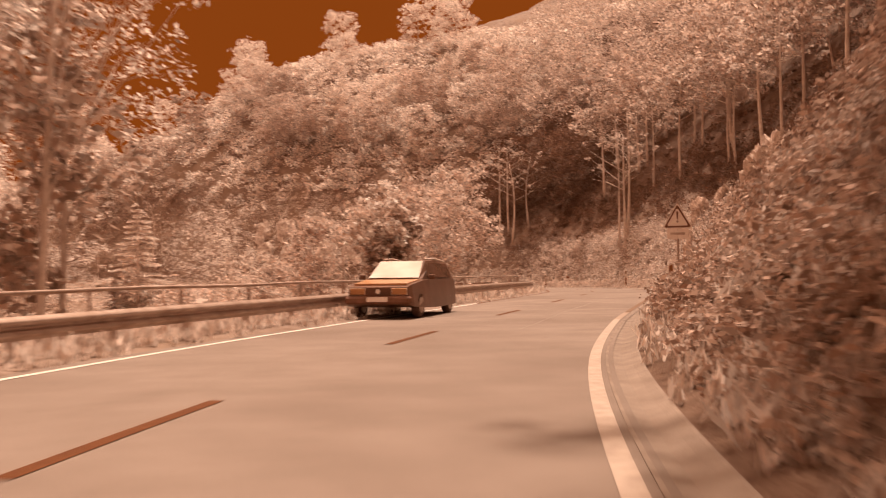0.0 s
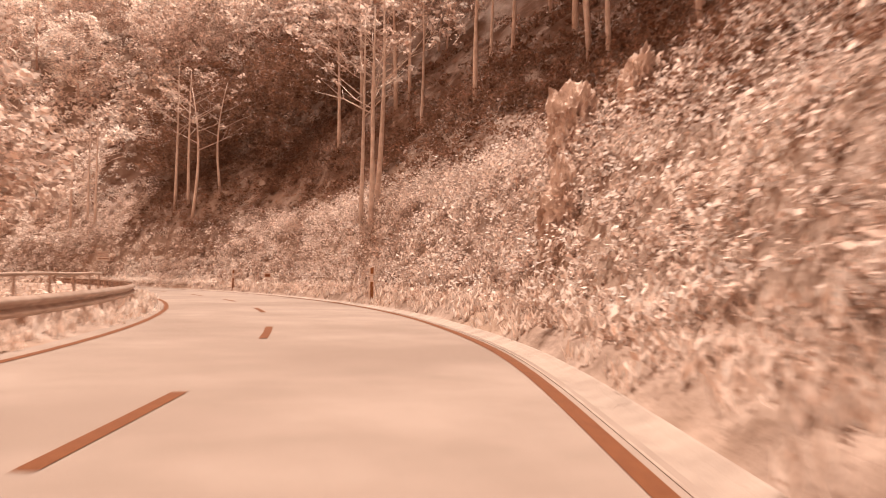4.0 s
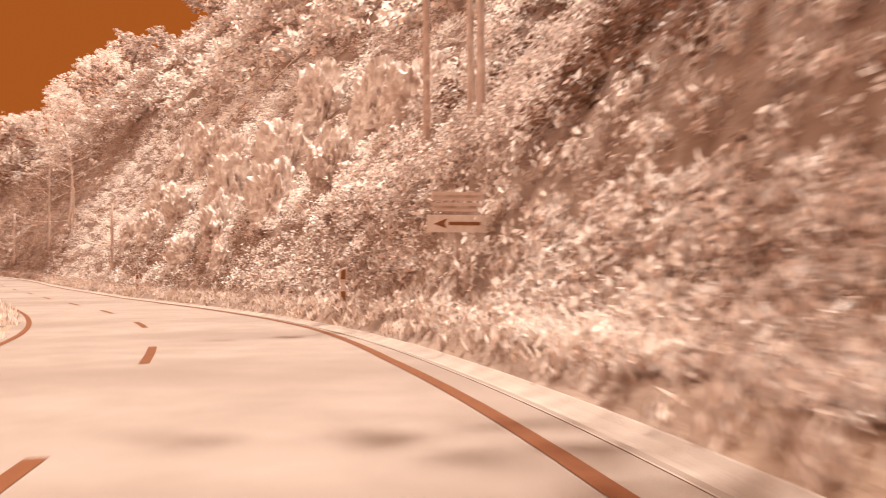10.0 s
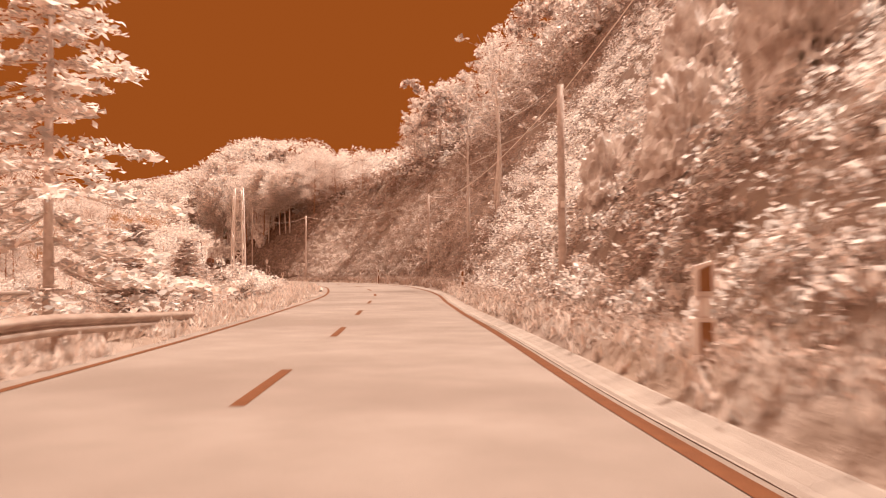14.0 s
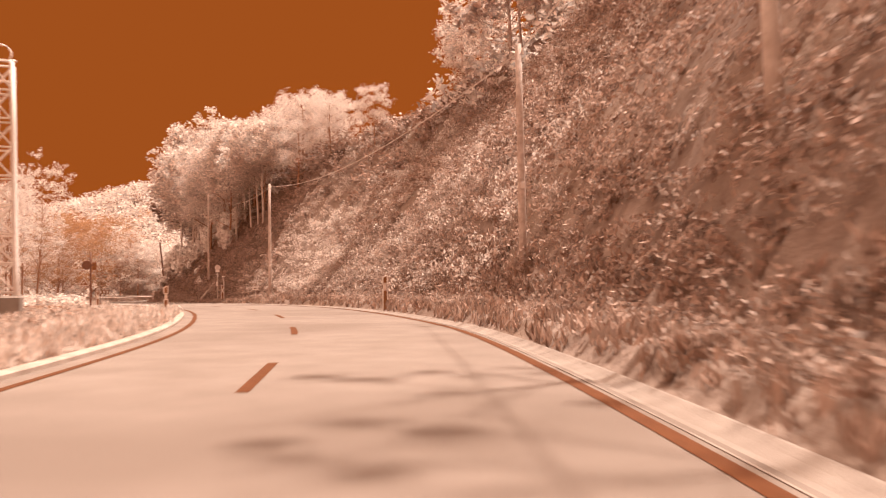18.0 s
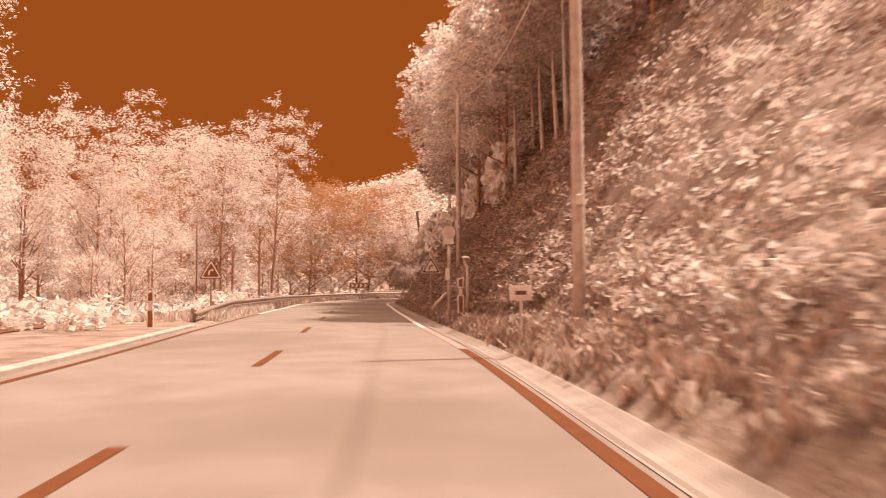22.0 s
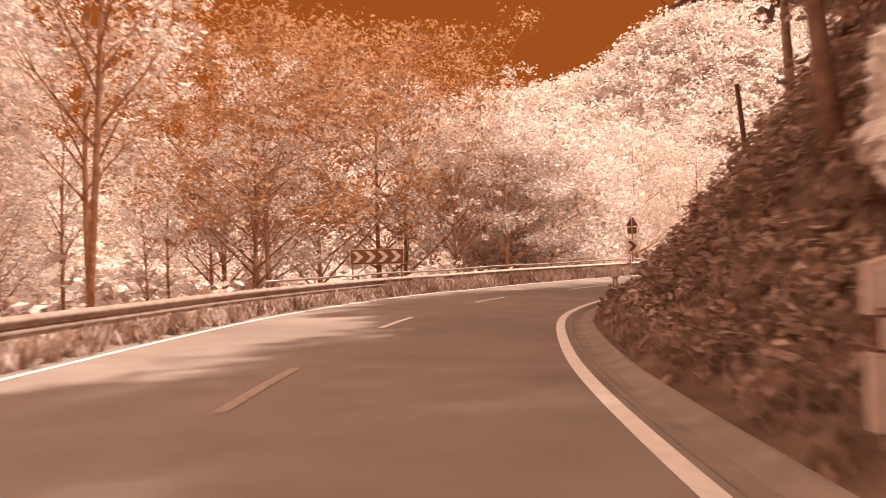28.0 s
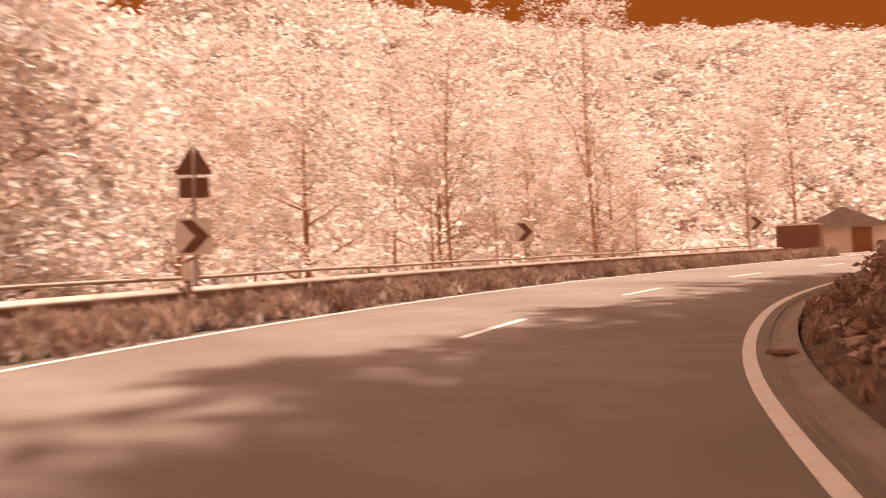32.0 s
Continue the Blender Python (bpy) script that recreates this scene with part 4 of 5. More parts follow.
def stop_post(u, d):
    t = thing("sign_post", stand(u, d), "tall steel post with round plate, white bracket and small panel", "post")
    rod((0, 0, -0.3), (0, 0, 2.15), 0.045, M_STEEL, t, "pole", 10)
    bm = bmesh.new()
    bmesh.ops.create_cone(bm, cap_ends=True, segments=20, radius1=0.19, radius2=0.19, depth=0.03, matrix=Matrix.Translation((0.0, -0.05, 2.42)) @ pose(0, 0, 0, 90, 0, 0))
    part("round_plate", bm, M_TAN, t, "tan round plate")
    flat("bracket", rect(-0.14, 2.1, 0.14, 2.26), -0.06, 0.03, M_PALE, t, "white bracket")
    flat("panel", rect(-0.1, 1.1, 0.01, 1.42), -0.07, 0.02, M_PALE, t, "white panel")
    return t


def bent_lamp(u, d):
    t = thing("bollard_lamp", stand(u, d), "low tan post with a bent neck and flat pale head", "post")
    pts = [(0, 0, -0.3), (0, 0, 1.2), (0, 0, 1.45), (-0.07, 0, 1.58), (-0.1, 0, 1.72)]
    obj("pole", *tube_arrays(pts, [0.04, 0.04, 0.038, 0.034, 0.03], 8), M_TAN, t, smooth=True)
    bm = bmesh.new()
    bmesh.ops.create_cone(bm, cap_ends=True, segments=14, radius1=0.13, radius2=0.07, depth=0.05, matrix=Matrix.Translation((-0.04, 0, 1.75)))
    part("head", bm, M_PALE, t, "flat pale head")
    return t


def mirror_post(u, d):
    t = thing("traffic_mirror", stand(u, d, 0, 8), "dark post with a round traffic mirror seen from behind", "post")
    rod((0, 0, -0.3), (0, 0, 3.1), 0.05, M_DARK, t, "pole", 10)
    bm = bmesh.new()
    bmesh.ops.create_cone(bm, cap_ends=True, segments=22, radius1=0.27, radius2=0.24, depth=0.05, matrix=Matrix.Translation((-0.22, -0.07, 2.35)) @ pose(0, 0, 0, 90, 0, 0))
    part("mirror_back", bm, M_DARK, t, "dark round mirror back")
    flat("clamp", rect(-0.12, 2.3, 0.16, 2.4), -0.05, 0.1, M_DARK, t)
    flat("small_plate", rect(0.09, 2.05, 0.3, 2.5), -0.02, 0.02, M_ORANGE, t, "orange-brown plate")
    return t


def outcrop(u, d, size, squash=(1, 1, 1), seed=0, material=None, label="pale fissured rock outcrop on the bank", dz=0.0):
    bm = bmesh.new()
    bmesh.ops.create_icosphere(bm, subdivisions=5, radius=1.0)
    off = Vector((seed * 7.3, seed * 3.1, seed))
    for v in bm.verts:
        n = v.co.normalized()
        w = n + 0.25 * noise.noise_vector(n * 2.0 + off)
        r = 0.85 + 0.35 * noise.noise(n * 1.3 + off) + 0.30 * abs(noise.noise(w * 2.9 + off)) + 0.12 * noise.noise(n * 7 + off) + 0.05 * noise.noise(n * 17 + off)
        r -= 0.16 * max(0.0, 1 - 7 * abs(noise.noise(w * 3.7 - off))) + 0.10 * max(0.0, 1 - 6 * abs(noise.noise(w * 8 - off)))
        v.co = Vector((n.x * squash[0], n.y * squash[1], n.z * squash[2])) * (r * size)
    p = ground_at(u, d)
    ob = part("rock_outcrop", bm, material or M_ROCK)
    ob.matrix_world = pose(p.x, p.y, p.z + dz, 0, 0, yaw_at(u) + 10 * math.sin(seed))
    return tagged(ob, label, "rock", "rock outcrops")


# ---- the oncoming car ----
def car(u, d):
    t = thing("estate_car", pose(*rd(u, d), 0, 0, yaw_at(u) + 180), "dark older estate car with glaring bonnet facing down the road", "car")
    # built with its front towards +y
    def hull(name, rows, material, label=""):
        """A skin over cross-sections: y, half width below, half width above, z below, z above."""
        V, Fc = [], []
        for y, wb, wt, zb, zt in rows:
            V += [(-wb, y, zb), (-wb * 0.5 - wt * 0.5, y, zb + (zt - zb) * 0.6), (-wt, y, zt), (wt, y, zt), (wb * 0.5 + wt * 0.5, y, zb + (zt - zb) * 0.6), (wb, y, zb)]
        n = 6
        for i in range(len(rows) - 1):
            for k in range(n):
                a, b = i * n + k, i * n + (k + 1) % n
                Fc.append((a, b, b + n, a + n))
        Fc += [tuple(range(n))[::-1], tuple(range(len(V) - n, len(V)))]
        ob = obj(name, V, Fc, material, t, label)
        return ob
    hull("body", [(-2.1, 0.78, 0.72, 0.35, 0.85), (-1.9, 0.84, 0.80, 0.25, 0.92), (-0.9, 0.86, 0.82, 0.22, 0.93), (0.6, 0.86, 0.82, 0.22, 0.92), (1.0, 0.86, 0.80, 0.24, 0.90), (1.85, 0.83, 0.76, 0.28, 0.80), (2.05, 0.78, 0.72, 0.34, 0.74)], M_CAR)
    hull("cabin", [(-2.0, 0.74, 0.58, 0.88, 1.0), (-1.85, 0.76, 0.60, 0.9, 1.34), (-0.6, 0.77, 0.62, 0.9, 1.42), (0.25, 0.77, 0.60, 0.9, 1.38), (0.95, 0.76, 0.66, 0.88, 0.93)], M_CAR)
    obj("bonnet", [(-0.70, 0.98, 0.925), (0.70, 0.98, 0.925), (0.66, 1.9, 0.83), (-0.66, 1.9, 0.83), (-0.70, 0.98, 0.88), (0.70, 0.98, 0.88), (0.66, 1.9, 0.78), (-0.66, 1.9, 0.78)],
        [(0, 1, 2, 3), (7, 6, 5, 4), (0, 4, 5, 1), (1, 5, 6, 2), (2, 6, 7, 3), (3, 7, 4, 0)], M_CARO, t, "bonnet toned orange for glare")
    obj("windscreen", [(-0.66, 0.93, 0.955), (0.66, 0.93, 0.955), (0.565, 0.30, 1.375), (-0.565, 0.30, 1.375)], [(0, 1, 2, 3)], M_GLASS, t, "pale reflecting windscreen").location.z = 0.012
    for s in (-1, 1):
        obj("side_window", [(s * 0.775, 0.7, 0.97), (s * 0.78, -1.6, 0.97), (s * 0.66, -1.5, 1.33), (s * 0.645, 0.22, 1.34)], [(0, 1, 2, 3)], M_GLASS_D, t).location.x = s * 0.012
        bm = bmesh.new()
        box(bm, (s * 0.52 - 0.19, 2.03, 0.56), (s * 0.52 + 0.19, 2.075, 0.72), 0.02)
        lamp = part("headlight", bm, M_CARO, t, "headlight toned orange for glare")
        bm = bmesh.new()
        box(bm, (s * 0.52 - 0.205, 2.02, 0.545), (s * 0.52 + 0.205, 2.06, 0.735), 0.02)
        part("headlight_rim", bm, M_PALE, lamp)
        bm = bmesh.new()
        box(bm, (s * 0.86 - 0.02 + (0.0 if s > 0 else -0.12), 0.62, 0.92), (s * 0.86 + 0.02 + (0.12 if s > 0 else 0.0), 0.72, 1.04), 0.02)
        part("mirror", bm, M_CAR, t)
        obj("roof_rail", *tube_arrays([(s * 0.56, 0.1, 1.44), (s * 0.58, -0.7, 1.47), (s * 0.56, -1.7, 1.40)], [0.018] * 3, 6), M_PALE, t)
        for y in (-1.3, 1.3):
            w = new("wheel")
            w.parent = t
            w.matrix_local = pose(s * 0.74, y, 0.3, 0, 90, 0)
            bm = bmesh.new()
            bmesh.ops.create_cone(bm, cap_ends=True, segments=20, radius1=0.3, radius2=0.3, depth=0.18)
            bmesh.ops.bevel(bm, geom=[e for e in bm.edges if abs(e.verts[0].co.z - e.verts[1].co.z) < 1e-6], offset=0.03, segments=2, affect="EDGES")
            part("tyre", bm, M_TYRE, w)
            bm = bmesh.new()
            bmesh.ops.create_cone(bm, cap_ends=True, segments=16, radius1=0.19, radius2=0.17, depth=0.2)
            part("rim", bm, M_STEEL, w)
    bm = bmesh.new()
    for k in range(5):
        box(bm, (-0.29, 2.04, 0.575 + k * 0.03), (0.29, 2.07, 0.59 + k * 0.03))
    part("grille", bm, M_DARK, t, "dark barred grille")
    bm = bmesh.new()
    bmesh.ops.create_cone(bm, cap_ends=True, segments=16, radius1=0.055, radius2=0.055, depth=0.03, matrix=Matrix.Translation((0, 2.075, 0.64)) @ pose(0, 0, 0, 90, 0, 0))
    part("badge", bm, M_PALE, t)
    bm = bmesh.new()
    box(bm, (-0.83, 1.98, 0.34), (0.83, 2.14, 0.53), 0.05)
    part("bumper", bm, M_DARK, t, "dark front bumper")
    flat("licence_plate", rect(-0.26, 0.40, 0.26, 0.51), 2.145, 0.012, M_PALE, t, "pale plate with plain bar")
    return t


M_CAR = mat("car_paint_dark", (0.16, 0.08, 0.05), (0.22, 0.11, 0.075), 2, 0.3)
# strong light on bonnet and headlights is put in as orange
M_CARO = mat("car_paint_glare", (0.42, 0.19, 0.08), (0.52, 0.26, 0.13), 2, 0.3)
# pale base colour stands in for the sky mirrored in the windscreen
M_GLASS = mat("windscreen_glass", (0.72, 0.58, 0.50), (0.86, 0.74, 0.66), 2.2, 0.12)
M_GLASS_D = mat("tinted_glass", (0.10, 0.05, 0.03), (0.2, 0.1, 0.07), 2, 0.1)
M_TYRE = mat("tyre_rubber", (0.08, 0.04, 0.03), (0.13, 0.07, 0.05), 9, 0.9)


# ---- hillside rock ----
for i, (u, e, s) in enumerate(((30.99 + 5.5, 4.4, 1.5), (30.99 + 8.5, 5.0, 1.7), (30.99 + 6.5, 3.4, 1.1), (51.28 + 0.5, 2.6, 0.9), (51.28 + 2.5, 3.6, 1.2), (51.28 + 1.2, 4.6, 1.0),
                               (132.49 - 3.5, 3.2, 1.7), (132.49 - 1.0, 4.6, 2.2), (132.49 - 5.5, 5.6, 2.3), (132.49 + 0.5, 2.6, 1.3), (132.49 - 8.5, 4.2, 2.0), (132.49 - 13, 4.8, 1.8),
                               (132.49 - 11, 7.6, 2.4), (132.49 - 4, 8.2, 2.3), (132.49 - 17, 6.2, 1.9), (132.49 + 4, 6.5, 1.6), (132.49 - 6.5, 2.4, 1.0), (140.5, 4.4, 1.7), (143.5, 3.6, 1.5), (146.5, 4.8, 1.9), (149.0, 3.4, 1.3), (144.5, 7.4, 2.2), (149.5, 7.0, 2.0),
                               (272.63 - 22, 5.6, 1.9), (272.63 - 19, 6.6, 2.2), (272.63 - 13, 5.6, 1.9), (272.63 - 10, 6.4, 2.1), (272.63 - 15.5, 7.2, 2.0), (272.63 - 7, 4.8, 1.5),
                               (272.63 - 5, 6.2, 1.7), (272.63 - 16, 3.6, 0.7), (272.63 - 1, 5.2, 1.2), (272.63 - 8.5, 3.4, 1.2), (272.63 - 6, 3.7, 1.4), (272.63 - 3.5, 4.0, 1.3), (272.63 - 10.5, 4.1, 1.4), (272.63 - 4, 3.0, 1.5), (272.63 - 2.2, 3.4, 1.6), (272.63 - 5.5, 3.3, 1.5), (273.4, 2.4, 0.9))):
    outcrop(u, float(w_right(u)) + e, s * (0.8 if i < 23 else 1.0), (0.75, 1.1, 1.35 if i < 23 else 1.0), i, M_ROCK if i < 6 else M_ROCK_P, dz=0.1 if i < 23 else -0.5 if i < 32 else 0.7 if i < 36 else 1.3 if i < 39 else 0.3)

# ---- undergrowth on the bank and the verges ----
L_BANK = "tangled leafy undergrowth covering the steep bank"
L_GRASS = "dry grass and weeds along the road verge"
U_END = 301.54 + 26
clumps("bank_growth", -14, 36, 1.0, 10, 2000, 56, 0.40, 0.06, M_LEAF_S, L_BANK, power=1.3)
clumps("bank_growth", -14, 36, 1.1, 12, 600, 44, 0.38, 0.065, M_LEAF_D, L_BANK)
clumps("bank_growth", 52, 90, 1.9, 4.4, 850, 52, 0.4, 0.06, M_LEAF, L_BANK, power=1.2)
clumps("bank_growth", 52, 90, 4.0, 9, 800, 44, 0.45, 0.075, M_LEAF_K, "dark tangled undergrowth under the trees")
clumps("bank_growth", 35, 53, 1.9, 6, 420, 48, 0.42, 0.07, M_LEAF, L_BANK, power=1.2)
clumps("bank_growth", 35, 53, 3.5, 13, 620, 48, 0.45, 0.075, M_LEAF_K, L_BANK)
clumps("bank_growth", 87, 101, 0.9, 2.4, 1000, 44, 0.22, 0.04, M_LEAF_L, "long pale grass on the sunlit bank", up=0.5, lift=0.4, aspect=2.6)
clumps("bank_growth", 104, 116, 1.9, 8, 560, 48, 0.42, 0.07, M_LEAF, L_BANK, power=1.2)
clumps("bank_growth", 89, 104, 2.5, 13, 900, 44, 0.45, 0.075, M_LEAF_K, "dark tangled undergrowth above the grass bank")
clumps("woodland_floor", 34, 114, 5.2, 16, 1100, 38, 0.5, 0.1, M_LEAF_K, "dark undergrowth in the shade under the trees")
clumps("woodland_canopy", 20, 88, 7.0, 16, 560, 60, 1.2, 0.15, M_LEAF_D, "leafy woodland canopy over the bank", over=(5.0, 9.5))
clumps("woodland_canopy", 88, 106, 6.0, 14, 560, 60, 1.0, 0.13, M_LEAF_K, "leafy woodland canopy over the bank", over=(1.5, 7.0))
clumps("woodland_canopy", 20, 116, 12, 38, 2000, 56, 1.4, 0.2, M_LEAF, "leafy woodland canopy over the hillside", over=(5.5, 11.0))
clumps("bank_growth", 112, 176, 1.7, 12, 2100, 52, 0.42, 0.07, M_LEAF_L, L_BANK, power=1.2)
clumps("bank_growth", 108, 180, 3.0, 14, 1100, 46, 0.42, 0.08, M_LEAF_L, L_BANK)
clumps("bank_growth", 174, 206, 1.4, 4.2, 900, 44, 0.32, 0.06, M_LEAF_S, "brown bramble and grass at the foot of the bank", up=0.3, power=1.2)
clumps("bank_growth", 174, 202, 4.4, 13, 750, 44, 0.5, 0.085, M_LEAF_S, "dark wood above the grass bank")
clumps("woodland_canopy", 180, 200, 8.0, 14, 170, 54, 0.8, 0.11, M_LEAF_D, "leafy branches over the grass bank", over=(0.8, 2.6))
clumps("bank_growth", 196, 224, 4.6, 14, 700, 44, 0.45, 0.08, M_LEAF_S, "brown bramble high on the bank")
clumps("bank_growth", 198, 216, 1.5, 5, 700, 44, 0.34, 0.065, M_LEAF_D, "rough grass and bramble on the steep bank", up=0.25)
clumps("bank_growth", 192, 230, 1.8, 14, 1400, 40, 0.38, 0.07, M_GRASS, "rough grass and bramble on the steep bank", up=0.25, power=1.2)
# shade over this last stretch of bank is put into the leaf colour
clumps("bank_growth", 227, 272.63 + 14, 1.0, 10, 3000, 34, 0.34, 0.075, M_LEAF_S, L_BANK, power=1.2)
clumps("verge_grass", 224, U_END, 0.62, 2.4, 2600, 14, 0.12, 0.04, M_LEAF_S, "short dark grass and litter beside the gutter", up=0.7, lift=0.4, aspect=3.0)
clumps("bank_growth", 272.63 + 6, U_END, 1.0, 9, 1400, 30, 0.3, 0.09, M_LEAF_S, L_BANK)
clumps("verge_weeds", 44, 112, 1.0, 3.4, 900, 26, 0.3, 0.075, M_GRASS, L_GRASS, up=0.5, lift=0.5)
clumps("verge_weeds", -14, 226, 0.85, 3.2, 4600, 26, 0.25, 0.055, M_LEAF_D, "low weeds at the foot of the bank", up=0.3, lift=0.4)
clumps("verge_flowers", 44, 112, 1.2, 3.6, 700, 7, 0.4, 0.06, M_FLOWER, "pale flower heads among the verge weeds", lift=1.1)
clumps("verge_grass", 172, 226, 0.62, 2.2, 1300, 14, 0.16, 0.05, M_LEAF_S, "brown dry grass along the road verge", up=0.9, lift=0.5, aspect=4.0)
clumps("verge_grass", -14, 174, 0.62, 2.2, 3700, 14, 0.16, 0.05, M_GRASS, L_GRASS, up=0.9, lift=0.5, aspect=4.0)
clumps("verge_grass", -16, 166, 0.25, 2.6, 2600, 13, 0.17, 0.05, M_GRASS, L_GRASS, up=0.9, lift=0.45, aspect=4.0, side=-1)
clumps("verge_grass", 162, 197.46 + 6, 0.6, 8.0, 2600, 15, 0.2, 0.06, M_GRASS, L_GRASS, up=0.8, lift=0.45, aspect=3.5, side=-1)
clumps("verge_weeds", 162, 197.46 + 2, 2.6, 8.0, 420, 24, 0.3, 0.09, M_LEAF_D, "low weeds and bramble on the verge", side=-1)
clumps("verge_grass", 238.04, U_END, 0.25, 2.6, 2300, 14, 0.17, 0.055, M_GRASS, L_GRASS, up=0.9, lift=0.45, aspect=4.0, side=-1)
# grass by the rail is coloured darker for the shade it stands in
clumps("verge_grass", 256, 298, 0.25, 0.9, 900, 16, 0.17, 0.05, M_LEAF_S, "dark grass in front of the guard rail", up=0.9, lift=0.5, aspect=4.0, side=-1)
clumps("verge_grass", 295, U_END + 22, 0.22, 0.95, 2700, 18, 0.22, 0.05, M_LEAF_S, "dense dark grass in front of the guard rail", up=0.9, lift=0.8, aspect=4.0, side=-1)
clumps("valley_growth", -16, 166, 2.4, 14, 1400, 26, 0.6, 0.16, M_LEAF, "bushes on the slope below the road", side=-1)
clumps("mast_thicket", 197.46 - 22, 197.46 + 4, 7.6, 12, 420, 30, 0.7, 0.13, M_LEAF, "leafy thicket behind the lattice mast", side=-1, lift=0.8)
clumps("valley_growth", 232, U_END + 10, 2.6, 20, 2600, 26, 0.6, 0.16, M_LEAF_L, "sunlit bushes below the road", side=-1)
clumps("hillside_thicket", -14, 112, 24, 56, 1500, 34, 1.3, 0.3, M_LEAF, "dense woodland canopy on the upper hillside", lift=0.9)
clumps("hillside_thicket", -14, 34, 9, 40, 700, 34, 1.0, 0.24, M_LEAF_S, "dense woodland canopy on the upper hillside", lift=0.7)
clumps("hillside_thicket", 108, 222, 11, 52, 2600, 34, 1.1, 0.28, M_LEAF_L, "dense woodland canopy on the upper hillside", lift=0.9)
clumps("hillside_thicket", 120, 222, 16, 52, 1200, 30, 1.1, 0.28, M_LEAF_L, "pale woodland canopy on the upper hillside", lift=0.9)
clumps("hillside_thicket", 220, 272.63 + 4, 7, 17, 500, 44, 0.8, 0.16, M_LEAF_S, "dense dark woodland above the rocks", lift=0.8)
clumps("hillside_thicket", 220, 272.63 + 4, 15, 44, 500, 34, 1.0, 0.26, M_LEAF_L, "pale woodland canopy above the rocks", lift=0.8)
clumps("far_woods", 345, 480, 24, 125, 4200, 34, 2.4, 0.5, M_FAR, "pale woods covering the hill across the valley", lift=0.8, side=-1)
clumps("far_woods", 286, 350, 14, 125, 3600, 34, 2.2, 0.46, M_FAR, "pale woods covering the hill across the valley", lift=0.8, side=-1)
clumps("far_woods", 170, 300, 26, 125, 4600, 28, 1.7, 0.42, M_FAR, "pale woods covering the hill across the valley", lift=0.8, side=-1)
clumps("valley_woods", -16, 175, 14, 125, 3800, 22, 1.5, 0.45, M_LEAF, "bushes and young trees on the valley floor", lift=0.6, side=-1)
clumps("far_woods", -10, 160, 118, 190, 900, 26, 2.2, 0.6, M_LEAF, "distant woods across the valley", lift=0.8, side=-1)

# ---- trees ----
L_SLOPE = "leafy broadleaf tree with pale trunk on the steep bank"
L_VALLEY = "sunlit pale-leaved tree in the valley behind the guard rail"


def wood(u0, u1, e0, e1, n, kinds, label, group, side=1, s0=0.8, s1=1.2):
    for i in range(n):
        u = u0 + (u1 - u0) * (i + rng.random()) / n
        e = e0 + (e1 - e0) * rng.random()
        plant_at(kinds[rng.integers(len(kinds))], u, float(w_right(u)) + e if side > 0 else -float(w_left(u)) - e, rng.uniform(s0, s1), label=label, group=group)


wood(-10, 34, 5, 22, 14, broad_d + broad, L_SLOPE, "hillside trees")
wood(34, 72, 12, 27, 17, broad + broad_d, L_SLOPE, "hillside trees", s0=0.6, s1=0.9)
wood(72, 118, 13, 26, 16, broad + broad_d, L_SLOPE, "hillside trees", s0=0.55, s1=0.8)
wood(112, 180, 12, 30, 18, broad + broad_lf, L_SLOPE, "hillside trees", s0=0.7, s1=1.05)
wood(178, 226, 13, 34, 16, broad_f + broad_lf, L_SLOPE, "hillside trees", s0=0.6, s1=0.95)
wood(112, 226, 26, 46, 12, broad_lf, "tree on the upper hillside", "hillside trees", s0=0.8, s1=1.1)
wood(244.10 - 9, 244.10 + 4, 6, 10, 6, broad_l, L_SLOPE, "hillside trees", s0=0.42, s1=0.58)
wood(244.10 + 3, 244.10 + 13, 4.2, 7, 6, broad_l, "leafy tree leaning out over the road from the rocky bank", "hillside trees", s0=0.7, s1=0.85)
wood(244.10 + 11, 272.63 - 4, 5, 9, 9, broad + broad_l, "leafy tree leaning out over the road from the rocky bank", "hillside trees", s0=0.6, s1=0.75)
wood(206, 226, 12.5, 16, 7, broad_lf, "pale leafy tree along the top of the bank", "hillside trees", s0=0.5, s1=0.72)
wood(226, 246, 7.5, 10.5, 7, broad_l, "pale leafy tree along the top of the bank", "hillside trees", s0=0.34, s1=0.48)
wood(238, 248, 4.2, 6.0, 4, shade_s, "tall leafy tree leaning out over the shaded road", "hillside trees", s0=0.5, s1=0.6)
wood(247, 266, 4.4, 6.8, 6, shade_s, "tall leafy tree leaning out over the shaded road", "hillside trees", s0=0.58, s1=0.72)
wood(268, 291, 4.4, 6.2, 6, shade_s, "tall leafy tree leaning out over the shaded road", "hillside trees", s0=0.72, s1=0.86)
wood(268, 291, 7.0, 9.5, 5, shade_s, "tall leafy tree leaning out over the shaded road", "hillside trees", s0=0.65, s1=0.8)
# unseen trees added at the inside of the last bend to shade it
wood(291, 338, 4.4, 6.6, 10, shade_t, "added tall leafy tree shading the inside of the bend", "hillside trees", s0=0.95, s1=1.1)
wood(288, 338, 8.5, 14, 12, shade_t, "added tall leafy tree shading the inside of the bend", "hillside trees", s0=1.1, s1=1.25)
wood(40, 90, 6.0, 13.0, 20, pale_trunk, "slim tree with bare pale trunk in the shade of the wood", "pale trunk trees", s0=0.7, s1=1.05)
